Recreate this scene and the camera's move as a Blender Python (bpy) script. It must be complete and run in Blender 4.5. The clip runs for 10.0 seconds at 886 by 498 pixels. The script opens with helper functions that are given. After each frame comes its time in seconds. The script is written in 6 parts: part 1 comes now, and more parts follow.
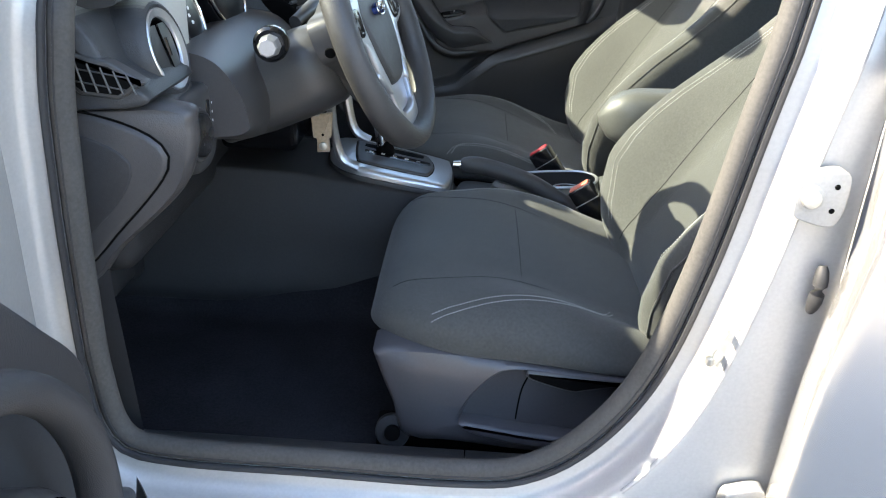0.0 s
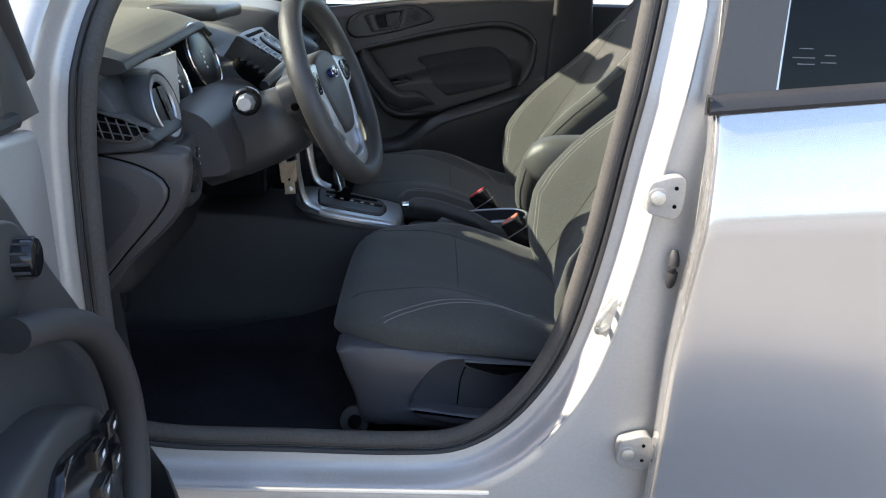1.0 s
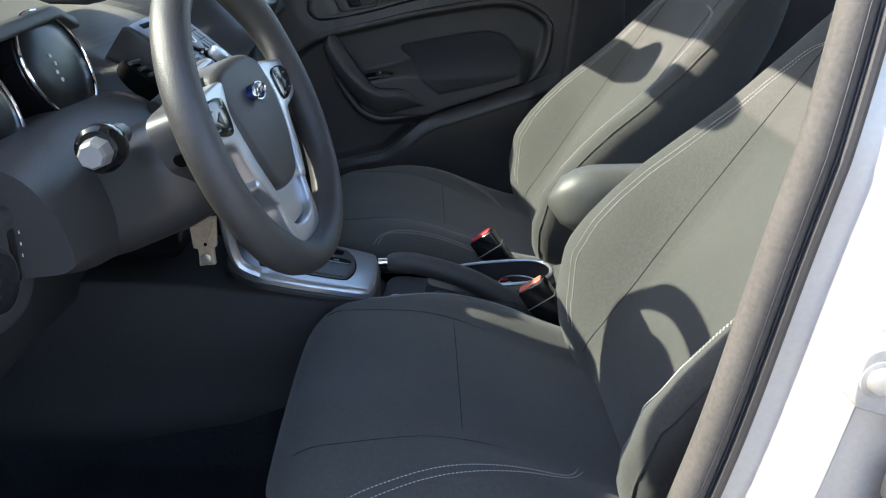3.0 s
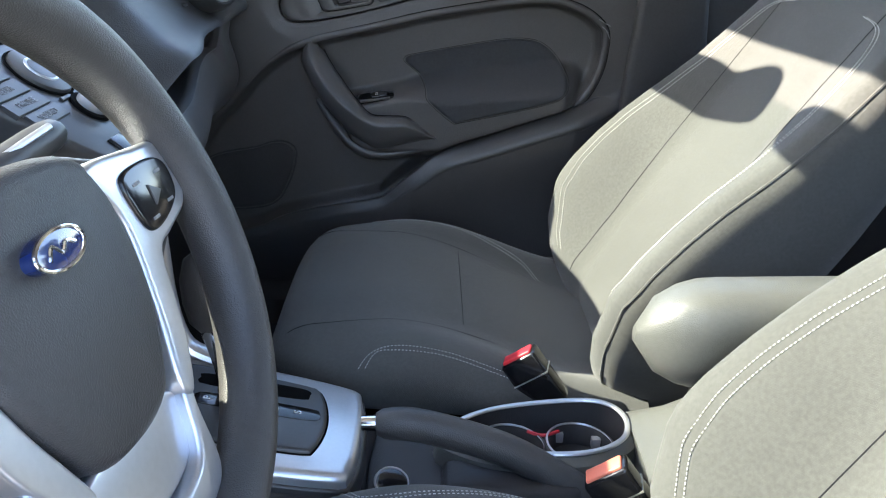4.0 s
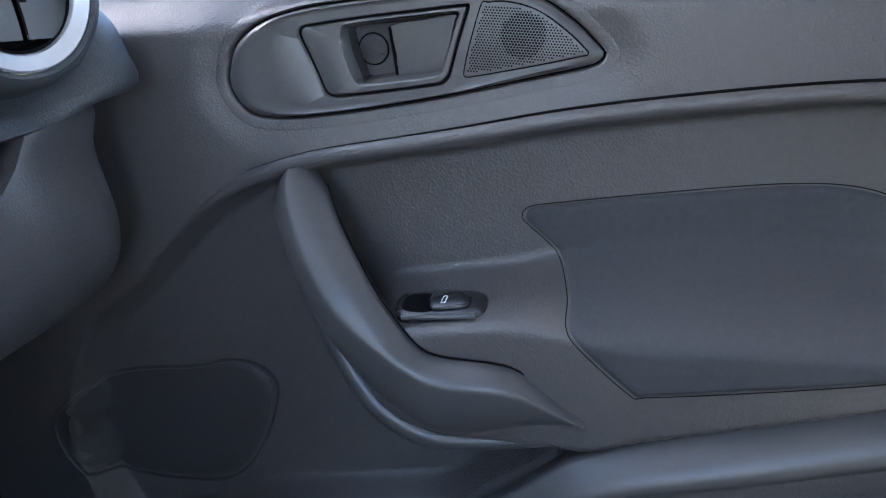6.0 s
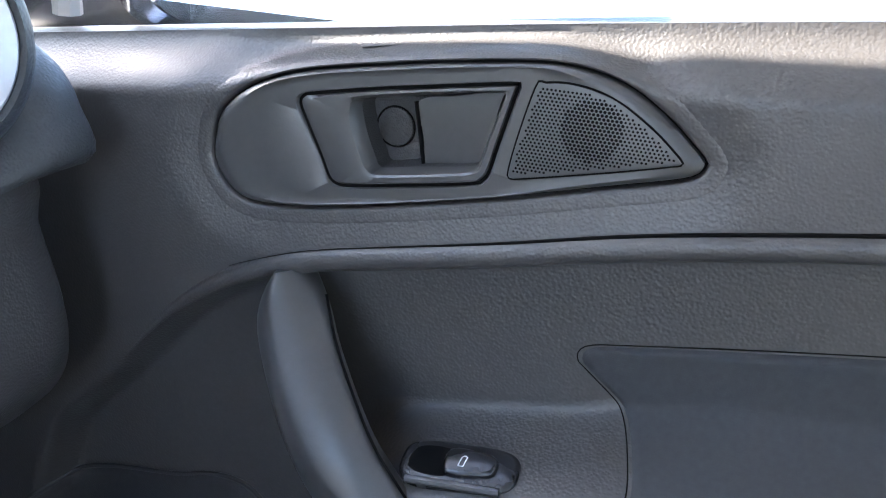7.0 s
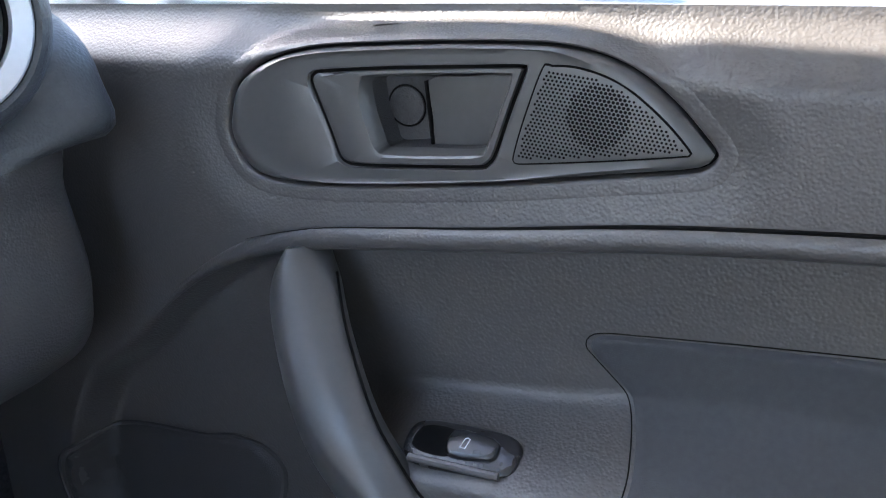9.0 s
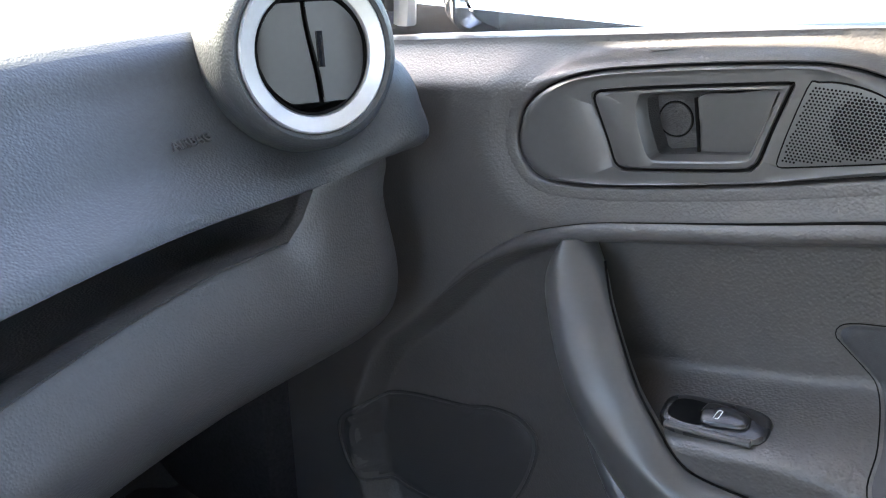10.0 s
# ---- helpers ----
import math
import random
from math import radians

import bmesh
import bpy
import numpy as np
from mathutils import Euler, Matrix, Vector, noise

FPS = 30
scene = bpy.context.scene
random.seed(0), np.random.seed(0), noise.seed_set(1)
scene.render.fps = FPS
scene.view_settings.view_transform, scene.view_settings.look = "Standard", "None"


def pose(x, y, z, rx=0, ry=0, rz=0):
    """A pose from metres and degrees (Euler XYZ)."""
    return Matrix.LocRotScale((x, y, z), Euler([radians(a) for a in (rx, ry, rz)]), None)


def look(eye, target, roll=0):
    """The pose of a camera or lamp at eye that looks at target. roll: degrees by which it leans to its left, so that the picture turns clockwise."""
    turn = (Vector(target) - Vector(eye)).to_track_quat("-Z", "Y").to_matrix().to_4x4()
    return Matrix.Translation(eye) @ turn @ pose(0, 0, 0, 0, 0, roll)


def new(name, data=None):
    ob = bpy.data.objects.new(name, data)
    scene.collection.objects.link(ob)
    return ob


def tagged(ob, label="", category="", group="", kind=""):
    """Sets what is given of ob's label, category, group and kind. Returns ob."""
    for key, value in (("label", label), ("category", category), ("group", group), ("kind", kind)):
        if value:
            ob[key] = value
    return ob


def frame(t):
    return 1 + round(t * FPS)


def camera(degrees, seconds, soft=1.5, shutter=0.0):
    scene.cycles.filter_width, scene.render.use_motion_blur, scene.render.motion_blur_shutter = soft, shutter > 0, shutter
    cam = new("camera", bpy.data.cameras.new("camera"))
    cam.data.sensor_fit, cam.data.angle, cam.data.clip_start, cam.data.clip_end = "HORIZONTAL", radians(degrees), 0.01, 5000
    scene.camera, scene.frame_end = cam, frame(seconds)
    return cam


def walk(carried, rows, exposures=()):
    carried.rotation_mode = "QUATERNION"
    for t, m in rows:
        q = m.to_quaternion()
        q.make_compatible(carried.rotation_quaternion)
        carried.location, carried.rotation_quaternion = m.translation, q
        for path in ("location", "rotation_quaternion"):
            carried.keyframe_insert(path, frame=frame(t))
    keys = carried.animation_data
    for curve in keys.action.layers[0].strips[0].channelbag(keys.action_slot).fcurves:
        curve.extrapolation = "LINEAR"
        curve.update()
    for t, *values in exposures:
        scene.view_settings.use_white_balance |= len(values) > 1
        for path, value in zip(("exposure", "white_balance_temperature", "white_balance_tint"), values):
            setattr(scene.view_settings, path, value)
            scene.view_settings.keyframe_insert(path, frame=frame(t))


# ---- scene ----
cam = camera(57.8, 10.0, soft=1.1)
PATH = [
    (0, (0.045, -1.467, 1.038), (-0.002, 0.35, 0.202), 2.8),
    (0.5, (0.07, -1.596, 1.05), (0.091, 0.262, 0.311), 2.1),
    (1, (0.08, -1.711, 1.054), (0.114, 0.172, 0.381), 1.6),
    (1.5, (0.084, -1.72, 1.046), (0.13, 0.156, 0.353), 1.6),
    (2, (0.081, -1.611, 1.037), (0.128, 0.251, 0.308), 1.5),
    (2.5, (0.063, -1.422, 1.039), (0.13, 0.447, 0.329), 1.6),
    (2.7, (0.069, -1.326, 1.037), (0.141, 0.54, 0.321), 1.5),
    (3.8, (0.089, -0.803, 1.025), (0.117, 1.039, 0.246), 1.8),
    (4, (0.076, -0.699, 1.021), (0.124, 1.144, 0.245), 2.1),
    (4.5, (0.08, -0.522, 1.002), (0.136, 1.326, 0.239), 2.3),
    (5, (0.115, -0.318, 0.982), (0.098, 1.526, 0.208), 1.9),
    (5.2, (0.121, -0.211, 0.974), (0.029, 1.63, 0.2), 0.9),
    (5.5, (0.117, -0.059, 0.965), (-0.147, 1.783, 0.233), 0.6),
    (5.8, (0.098, 0.077, 0.965), (-0.27, 1.906, 0.245), 1.2),
    (6, (0.09, 0.171, 0.965), (-0.295, 1.992, 0.233), 2.2),
    (6.2, (0.09, 0.237, 0.969), (-0.325, 2.053, 0.242), 2.8),
    (7.3, (0.08, 0.333, 0.992), (-0.571, 2.061, 0.224), 4.5),
    (7.5, (0.088, 0.338, 0.995), (-0.583, 2.039, 0.183), 4.4),
    (8, (0.099, 0.333, 0.999), (-0.595, 2.02, 0.179), 5.1),
    (8.5, (0.104, 0.337, 1.001), (-0.61, 2.011, 0.17), 4.9),
    (9, (0.107, 0.345, 0.998), (-0.624, 2.004, 0.153), 4.1),
    (9.5, (0.108, 0.324, 1.002), (-0.709, 1.939, 0.151), 2.8),
    (10, (0.105, 0.249, 1.01), (-1.028, 1.69, 0.209), 0.2),
]
walk(cam, [(t, look(eye, target, roll)) for t, eye, target, roll in PATH],
     [(0.0, 3.2, 6850, 12), (0.5, 2.5, 6700, 13), (1.0, 2.25, 6700, 14), (2.5, 2.3, 6450, 14), (4.0, 3.6, 6500, 15), (5.0, 3.95, 6450, 17), (5.5, 4.4, 6050, 18), (7.5, 4.55, 6250, 16), (9.0, 4.5, 6300, 17), (9.5, 4.5, 6250, 15), (10.0, 4.8, 6850, 16)])

# ---- light ----
SUN_WAY = Vector((1.0, 0.0, -0.69)).normalized()
world = bpy.data.worlds.new("sky")
scene.world = world
world.use_nodes = True
wn = world.node_tree
sky = wn.nodes.new("ShaderNodeTexSky")
sky.sky_type = "NISHITA"
sky.sun_disc = False
sky.sun_elevation = math.asin(-SUN_WAY.z)
sky.sun_rotation = math.atan2(-SUN_WAY.x, -SUN_WAY.y)
wn.links.new(sky.outputs[0], wn.nodes["Background"].inputs[0])
wn.nodes["Background"].inputs[1].default_value = 0.14
sun_data = bpy.data.lights.new("sun", "SUN")
sun_data.energy = 3.2
sun_data.angle = radians(0.5)
sun_data.color = (1.000, 0.936, 0.774)
sun = new("sun", sun_data)
sun.matrix_world = look(-SUN_WAY * 30, (0, 0, 0))


# ---- materials ----
def material(name, colour, rough=0.6, metal=0.0, vary=0.12, grain=None, bump=0.15, coat=0.0, scale=9.0, spec=0.5, sheen=0.0, dust_sun=None):
    """A node material: base colour with broad stains and fine speckle; grain is (kind, size per metre)."""
    m = bpy.data.materials.new(name)
    m.use_nodes = True
    nt = m.node_tree
    bs = nt.nodes["Principled BSDF"]
    co = nt.nodes.new("ShaderNodeTexCoord")
    broad = nt.nodes.new("ShaderNodeTexNoise")
    broad.inputs["Scale"].default_value = scale
    broad.inputs["Detail"].default_value = 6
    fine = nt.nodes.new("ShaderNodeTexNoise")
    fine.inputs["Scale"].default_value = 260
    fine.inputs["Detail"].default_value = 3
    for n in (broad, fine):
        nt.links.new(co.outputs["Object"], n.inputs["Vector"])
    mix = nt.nodes.new("ShaderNodeMath")
    mix.operation = "ADD"
    nt.links.new(broad.outputs["Fac"], mix.inputs[0])
    nt.links.new(fine.outputs["Fac"], mix.inputs[1])
    ramp = nt.nodes.new("ShaderNodeMapRange")
    ramp.inputs["From Min"].default_value = 0.7
    ramp.inputs["From Max"].default_value = 1.3
    ramp.inputs["To Min"].default_value = 1.0 - vary
    ramp.inputs["To Max"].default_value = 1.0 + vary
    nt.links.new(mix.outputs[0], ramp.inputs[0])
    tone = nt.nodes.new("ShaderNodeVectorMath")
    tone.operation = "SCALE"
    tone.inputs[0].default_value = colour
    nt.links.new(ramp.outputs[0], tone.inputs["Scale"])
    base = tone.outputs[0]
    # upward faces blended paler: settled dust plus sun painted into the colour
    if dust_sun:
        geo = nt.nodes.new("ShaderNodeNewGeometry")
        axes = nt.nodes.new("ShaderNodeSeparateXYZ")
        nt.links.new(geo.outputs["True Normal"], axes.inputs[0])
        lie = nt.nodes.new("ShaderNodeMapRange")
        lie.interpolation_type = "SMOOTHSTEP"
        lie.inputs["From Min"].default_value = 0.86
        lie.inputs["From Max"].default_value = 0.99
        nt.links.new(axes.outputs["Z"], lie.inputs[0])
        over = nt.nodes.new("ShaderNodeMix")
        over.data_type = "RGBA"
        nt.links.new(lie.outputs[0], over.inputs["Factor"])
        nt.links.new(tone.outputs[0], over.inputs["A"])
        over.inputs["B"].default_value = (*dust_sun, 1)
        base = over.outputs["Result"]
    nt.links.new(base, bs.inputs["Base Color"])
    gloss = nt.nodes.new("ShaderNodeMapRange")
    gloss.inputs["To Min"].default_value = max(0.02, rough - 0.05 * min(1, rough * 2))
    gloss.inputs["To Max"].default_value = min(1.0, rough + 0.05 * min(1, rough * 2))
    nt.links.new(broad.outputs["Fac"], gloss.inputs[0])
    nt.links.new(gloss.outputs[0], bs.inputs["Roughness"])
    bs.inputs["Metallic"].default_value = metal
    bs.inputs["Specular IOR Level"].default_value = spec
    if coat:
        bs.inputs["Coat Weight"].default_value = coat
        bs.inputs["Coat Roughness"].default_value = 0.04
    if sheen:
        bs.inputs["Sheen Weight"].default_value = sheen
        bs.inputs["Sheen Roughness"].default_value = 0.5
    if grain:
        kind, size = grain
        if kind == "leather":
            g = nt.nodes.new("ShaderNodeTexVoronoi")
            g.feature = "SMOOTH_F1"
            out = g.outputs["Distance"]
        elif kind == "weave":
            g = nt.nodes.new("ShaderNodeTexChecker")
            out = g.outputs["Fac"]
        else:
            g = nt.nodes.new("ShaderNodeTexNoise")
            g.inputs["Detail"].default_value = 5
            out = g.outputs["Fac"]
        g.inputs["Scale"].default_value = size
        nt.links.new(co.outputs["Object"], g.inputs["Vector"])
        bp = nt.nodes.new("ShaderNodeBump")
        bp.inputs["Strength"].default_value = bump
        bp.inputs["Distance"].default_value = 0.0012
        nt.links.new(out, bp.inputs["Height"])
        nt.links.new(bp.outputs[0], bs.inputs["Normal"])
    return m


def glass(name, tint=(0.9, 0.95, 0.93), through_part=0.85, rough=0.0, ior=1.5):
    m = bpy.data.materials.new(name)
    m.use_nodes = True
    nt = m.node_tree
    nt.nodes.clear()
    out = nt.nodes.new("ShaderNodeOutputMaterial")
    tr = nt.nodes.new("ShaderNodeBsdfTransparent")
    tr.inputs[0].default_value = (*[c * through_part for c in tint], 1)
    gl = nt.nodes.new("ShaderNodeBsdfGlossy")
    gl.inputs["Roughness"].default_value = rough
    fr = nt.nodes.new("ShaderNodeFresnel")
    fr.inputs[0].default_value = ior
    mx = nt.nodes.new("ShaderNodeMixShader")
    nt.links.new(fr.outputs[0], mx.inputs[0])
    nt.links.new(tr.outputs[0], mx.inputs[1])
    nt.links.new(gl.outputs[0], mx.inputs[2])
    nt.links.new(mx.outputs[0], out.inputs[0])
    return m


M = {}
M["paint"] = material("silver_paint", (0.50, 0.495, 0.49), 0.19, 0.75, 0.03, ("noise", 900), 0.02, coat=1.0, scale=3)
M["jamb"] = material("silver_jamb_paint", (0.43, 0.425, 0.415), 0.42, 0.35, 0.06, ("noise", 500), 0.04, coat=0.5, scale=7)
# darker copy of the jamb paint, toning down the sun on the hinges
M["hinge"] = material("dimmed_hinge_paint", (0.31, 0.305, 0.295), 0.5, 0.25, 0.10, ("noise", 300), 0.08)
M["rubber"] = material("black_rubber", (0.022, 0.022, 0.024), 0.62, 0, 0.2, ("noise", 700), 0.12)
M["rubber_grey"] = material("dark_grey_rubber_seal", (0.055, 0.052, 0.048), 0.8, 0, 0.25, ("noise", 500), 0.25)
M["plastic"] = material("charcoal_grained_plastic", (0.050, 0.047, 0.047), 0.42, 0, 0.08, ("leather", 720), 0.22)
M["field"] = material("coarse_grained_door_plastic", (0.050, 0.047, 0.046), 0.46, 0, 0.10, ("leather", 600), 0.30)
# its pale tone also paints the sunlit look of the dash top
M["soft"] = material("soft_touch_dash", (0.034, 0.035, 0.037), 0.48, 0, 0.12, ("leather", 700), 0.32, spec=0.38, dust_sun=(0.19, 0.185, 0.155))
M["plain"] = material("smooth_dark_plastic", (0.048, 0.047, 0.047), 0.38, 0, 0.08, ("noise", 900), 0.05)
M["shield"] = material("satin_shield_plastic", (0.062, 0.060, 0.065), 0.36, 0, 0.08, ("noise", 900), 0.06)
M["lower"] = material("matt_dark_plastic", (0.030, 0.029, 0.030), 0.55, 0, 0.12, ("leather", 1100), 0.3, spec=0.35)
M["satin_black"] = material("satin_black_switch", (0.014, 0.014, 0.015), 0.27, 0, 0.05)
M["flap"] = material("satin_black_flap", (0.024, 0.023, 0.023), 0.42, 0, 0.08, ("noise", 900), 0.04)
M["gloss"] = material("gloss_black", (0.008, 0.008, 0.009), 0.12, 0, 0.05)
# near-black for black parts, and for shade drawn in gaps, slots and hollows
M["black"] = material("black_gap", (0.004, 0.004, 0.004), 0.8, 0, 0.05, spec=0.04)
M["fabric"] = material("charcoal_seat_cloth", (0.062, 0.063, 0.059), 0.92, 0, 0.16, ("weave", 700), 0.35, spec=0.2, sheen=0.15, scale=6)
M["velour"] = material("dark_door_cloth", (0.038, 0.039, 0.042), 0.70, 0, 0.12, ("weave", 800), 0.5, spec=0.25)
M["carpet"] = material("black_carpet", (0.022, 0.022, 0.025), 1.0, 0, 0.35, ("noise", 420), 0.9, spec=0.1)
M["thread"] = material("pale_thread", (0.42, 0.42, 0.40), 0.8, 0, 0.1)
M["satin"] = material("satin_silver_trim", (0.52, 0.53, 0.55), 0.30, 0.75, 0.04, ("noise", 900), 0.03)
M["chrome"] = material("bright_chrome", (0.75, 0.75, 0.76), 0.08, 1.0, 0.02)
M["steel"] = material("zinc_steel", (0.55, 0.54, 0.50), 0.38, 0.8, 0.12, ("noise", 300), 0.1)
M["red"] = material("red_button", (0.45, 0.02, 0.03), 0.4, 0, 0.05)
# lighter copy of the red, with sun painted into the buckle button
M["sunlit_red"] = material("sunlit_red_button", (0.62, 0.16, 0.10), 0.4, 0, 0.05)
M["blue"] = material("blue_enamel", (0.01, 0.025, 0.11), 0.15, 0, 0.03, coat=1.0)
M["leather"] = material("black_wheel_leather", (0.046, 0.044, 0.043), 0.42, 0, 0.1, ("leather", 1300), 0.35)
M["vinyl"] = material("grey_vinyl_armrest", (0.080, 0.082, 0.076), 0.40, 0, 0.08, ("leather", 1000), 0.3)
M["white_mark"] = material("white_print", (0.7, 0.7, 0.7), 0.5, 0, 0.02)
M["grey_mark"] = material("grey_print", (0.16, 0.16, 0.16), 0.5, 0, 0.02)
M["etch"] = material("faint_glass_etching", (0.09, 0.10, 0.11), 0.5, 0, 0.02)
M["asphalt"] = material("dry_pale_concrete", (0.26, 0.235, 0.205), 0.9, 0, 0.3, ("noise", 90), 0.5, scale=1.2)
M["hills"] = material("dry_brown_hills", (0.16, 0.125, 0.09), 0.95, 0, 0.35, None, 0, scale=0.05)
M["headlining"] = material("grey_headlining", (0.60, 0.585, 0.56), 0.95, 0, 0.05, ("noise", 600), 0.2)
# pale base paints the light caught under the instrument hood
M["lit_trim"] = material("lit_trim_plastic", (0.42, 0.42, 0.39), 0.32, 0, 0.05, ("noise", 900), 0.04)
M["lens"] = material("gauge_lens", (0.008, 0.008, 0.010), 0.30, 0, 0.02, spec=0.25)
M["key"] = material("worn_key_tag", (0.45, 0.36, 0.26), 0.5, 0, 0.2)
M["window"] = glass("clear_window", (0.93, 0.97, 0.95), 0.9)
# blue-grey tint takes the place of reflections in the driver's window
M["dusky"] = glass("reflection_tint_window", (0.30, 0.38, 0.48), 0.55)
M["tinted"] = glass("tinted_window", (0.10, 0.16, 0.24), 0.30, ior=1.3)
M["mirror"] = material("mirror_glass", (0.9, 0.9, 0.9), 0.02, 1.0, 0.0)


# ---- building helpers ----
def at_world(ob):
    v = Vector((0, 0, 0))
    while ob:
        v = v + ob.location
        ob = ob.parent
    return v


def part(name, bm, mat, parent=None, label="", sharp=38):
    """Links a bmesh, drawn in world metres, as one mesh object under its thing or part."""
    base = at_world(parent) if parent else Vector((0, 0, 0))
    if base.length:
        bmesh.ops.translate(bm, vec=-base, verts=bm.verts[:])
    bmesh.ops.recalc_face_normals(bm, faces=bm.faces[:])
    me = bpy.data.meshes.new(name)
    bm.to_mesh(me)
    bm.free()
    for p in me.polygons:
        p.use_smooth = True
    me.set_sharp_from_angle(angle=radians(sharp))
    me.materials.append(mat)
    ob = new(name, me)
    ob.parent = parent
    if label:
        ob["label"] = label
    return ob


def thing(name, where, label, category, group="", kind=""):
    ob = new(name)
    ob.empty_display_size = 0.05
    ob.location = where
    return tagged(ob, label, category, group, kind)


def solo(name, bm, mat, label, category, kind="", sharp=38, group=""):
    return tagged(part(name, bm, mat, None, "", sharp), label, category, group, kind)


def smooth(points, n, closed=True):
    """Points on a Catmull-Rom curve through the given ones, evenly in its parameter."""
    p = [np.array(q, float) for q in points]
    k = len(p)
    out = []
    spans = k if closed else k - 1
    for i in range(n):
        u = i / n * spans if closed else i / (n - 1) * spans
        a = min(int(u), spans - 1)
        f = u - a
        g = (lambda j: p[j % k]) if closed else (lambda j: p[max(0, min(k - 1, j))])
        p0, p1, p2, p3 = g(a - 1), g(a), g(a + 1), g(a + 2)
        out.append(0.5 * (2 * p1 + (p2 - p0) * f + (2 * p0 - 5 * p1 + 4 * p2 - p3) * f**2 + (3 * p1 - p0 - 3 * p2 + p3) * f**3))
    return out


def even(points, n, closed=True):
    """The same outline with points at even distances."""
    p = np.array(points, float)
    if closed:
        p = np.vstack([p, p[:1]])
    d = np.r_[0, np.cumsum(np.linalg.norm(np.diff(p, axis=0), axis=1))]
    s = np.linspace(0, d[-1], n + 1)[:-1] if closed else np.linspace(0, d[-1], n)
    return [np.array([np.interp(q, d, p[:, c]) for c in range(p.shape[1])]) for q in s]


def inset(outline, d):
    """A flat closed outline moved inwards by d."""
    p = np.array(outline, float)
    area = 0.5 * np.sum(p[:, 0] * np.roll(p[:, 1], -1) - np.roll(p[:, 0], -1) * p[:, 1])
    e = np.roll(p, -1, 0) - np.roll(p, 1, 0)
    e /= np.maximum(np.linalg.norm(e, axis=1), 1e-9)[:, None]
    nrm = np.stack([-e[:, 1], e[:, 0]], 1) * np.sign(area)
    return p + nrm * d


def loft(rings, closed=True, caps=True, bm=None):
    bm = bm or bmesh.new()
    vs = [[bm.verts.new(tuple(map(float, p))) for p in r] for r in rings]
    n = len(vs[0])
    for a, b in zip(vs, vs[1:]):
        for i in range(n if closed else n - 1):
            j = (i + 1) % n
            bm.faces.new((a[i], a[j], b[j], b[i]))
    if caps:
        bm.faces.new(vs[0][::-1])
        bm.faces.new(vs[-1])
    return bm


def plate(outline, a, b, r=0.004, axis="y", seg=3, bm=None):
    """A flat outline as a slab from depth a to depth b along the axis, its edge at b rounded by r."""
    def put(p, d):
        return {"y": (p[0], d, p[1]), "x": (d, p[0], p[1]), "z": (p[0], p[1], d)}[axis]
    s = 1 if b > a else -1
    rings = [[put(p, a) for p in outline]]
    for k in range(seg + 1):
        th = k / seg * math.pi / 2
        rings.append([put(p, b - s * r * (1 - math.sin(th))) for p in inset(outline, r * (1 - math.cos(th)))])
    return loft(rings, bm=bm)


def tube(path, radius, n=12, closed=False, squash=1.0, up=(0, 0, 1), bm=None, caps=True):
    """A round or oval bar along a path; radius is a number or one for each point; squash: its size along up."""
    p = [Vector(q) for q in path]
    rings = []
    for i, q in enumerate(p):
        a = p[(i - 1) % len(p)] if closed else p[max(0, i - 1)]
        b = p[(i + 1) % len(p)] if closed else p[min(len(p) - 1, i + 1)]
        t = (b - a).normalized()
        side = t.cross(Vector(up))
        side = side.normalized() if side.length > 1e-4 else t.orthogonal().normalized()
        top = side.cross(t).normalized()
        r = radius[i] if isinstance(radius, (list, tuple)) else radius
        rings.append([q + side * (r * math.cos(k / n * math.tau)) + top * (r * squash * math.sin(k / n * math.tau)) for k in range(n)])
    if closed:
        rings.append(rings[0])
        return loft(rings, caps=False, bm=bm)
    return loft(rings, caps=caps, bm=bm)


def box(lo, hi, r=0.004, seg=2):
    bm = bmesh.new()
    bmesh.ops.create_cube(bm, size=1)
    for v in bm.verts:
        v.co = [lo[i] + (v.co[i] + 0.5) * (hi[i] - lo[i]) for i in range(3)]
    if r:
        bmesh.ops.bevel(bm, geom=bm.edges[:], offset=r, segments=seg, affect="EDGES", profile=0.5)
    return bm


def disc(centre, radius, depth, axis, n=32, r=0.002):
    """A round slab at centre that faces along axis."""
    ax = Vector(axis).normalized()
    u = ax.orthogonal().normalized()
    v = ax.cross(u)
    c = Vector(centre)
    ring = lambda rad, d: [c + ax * d + u * rad * math.cos(k / n * math.tau) + v * rad * math.sin(k / n * math.tau) for k in range(n)]
    return loft([ring(radius, 0), ring(radius, depth - r), ring(radius - r * 0.3, depth - r * 0.3), ring(radius - r, depth)])


def torus_ring(centre, radius, thick, axis, n=48, m=10, squash=1.0):
    ax = Vector(axis).normalized()
    u = ax.orthogonal().normalized()
    v = ax.cross(u)
    c = Vector(centre)
    return tube([c + u * radius * math.cos(k / n * math.tau) + v * radius * math.sin(k / n * math.tau) for k in range(n)], thick, m, True, squash, ax)


def sheet(rows, thick=0.0, bm=None):
    """A grid of points as a surface; with thickness it becomes a closed shell pushed along its normals."""
    bm = bm or bmesh.new()
    vs = [[bm.verts.new(tuple(map(float, p))) for p in r] for r in rows]
    fs = []
    for a, b in zip(vs, vs[1:]):
        for i in range(len(a) - 1):
            fs.append(bm.faces.new((a[i], a[i + 1], b[i + 1], b[i])))
    if thick:
        bm.normal_update()
        bmesh.ops.solidify(bm, geom=fs, thickness=thick)
    return bm


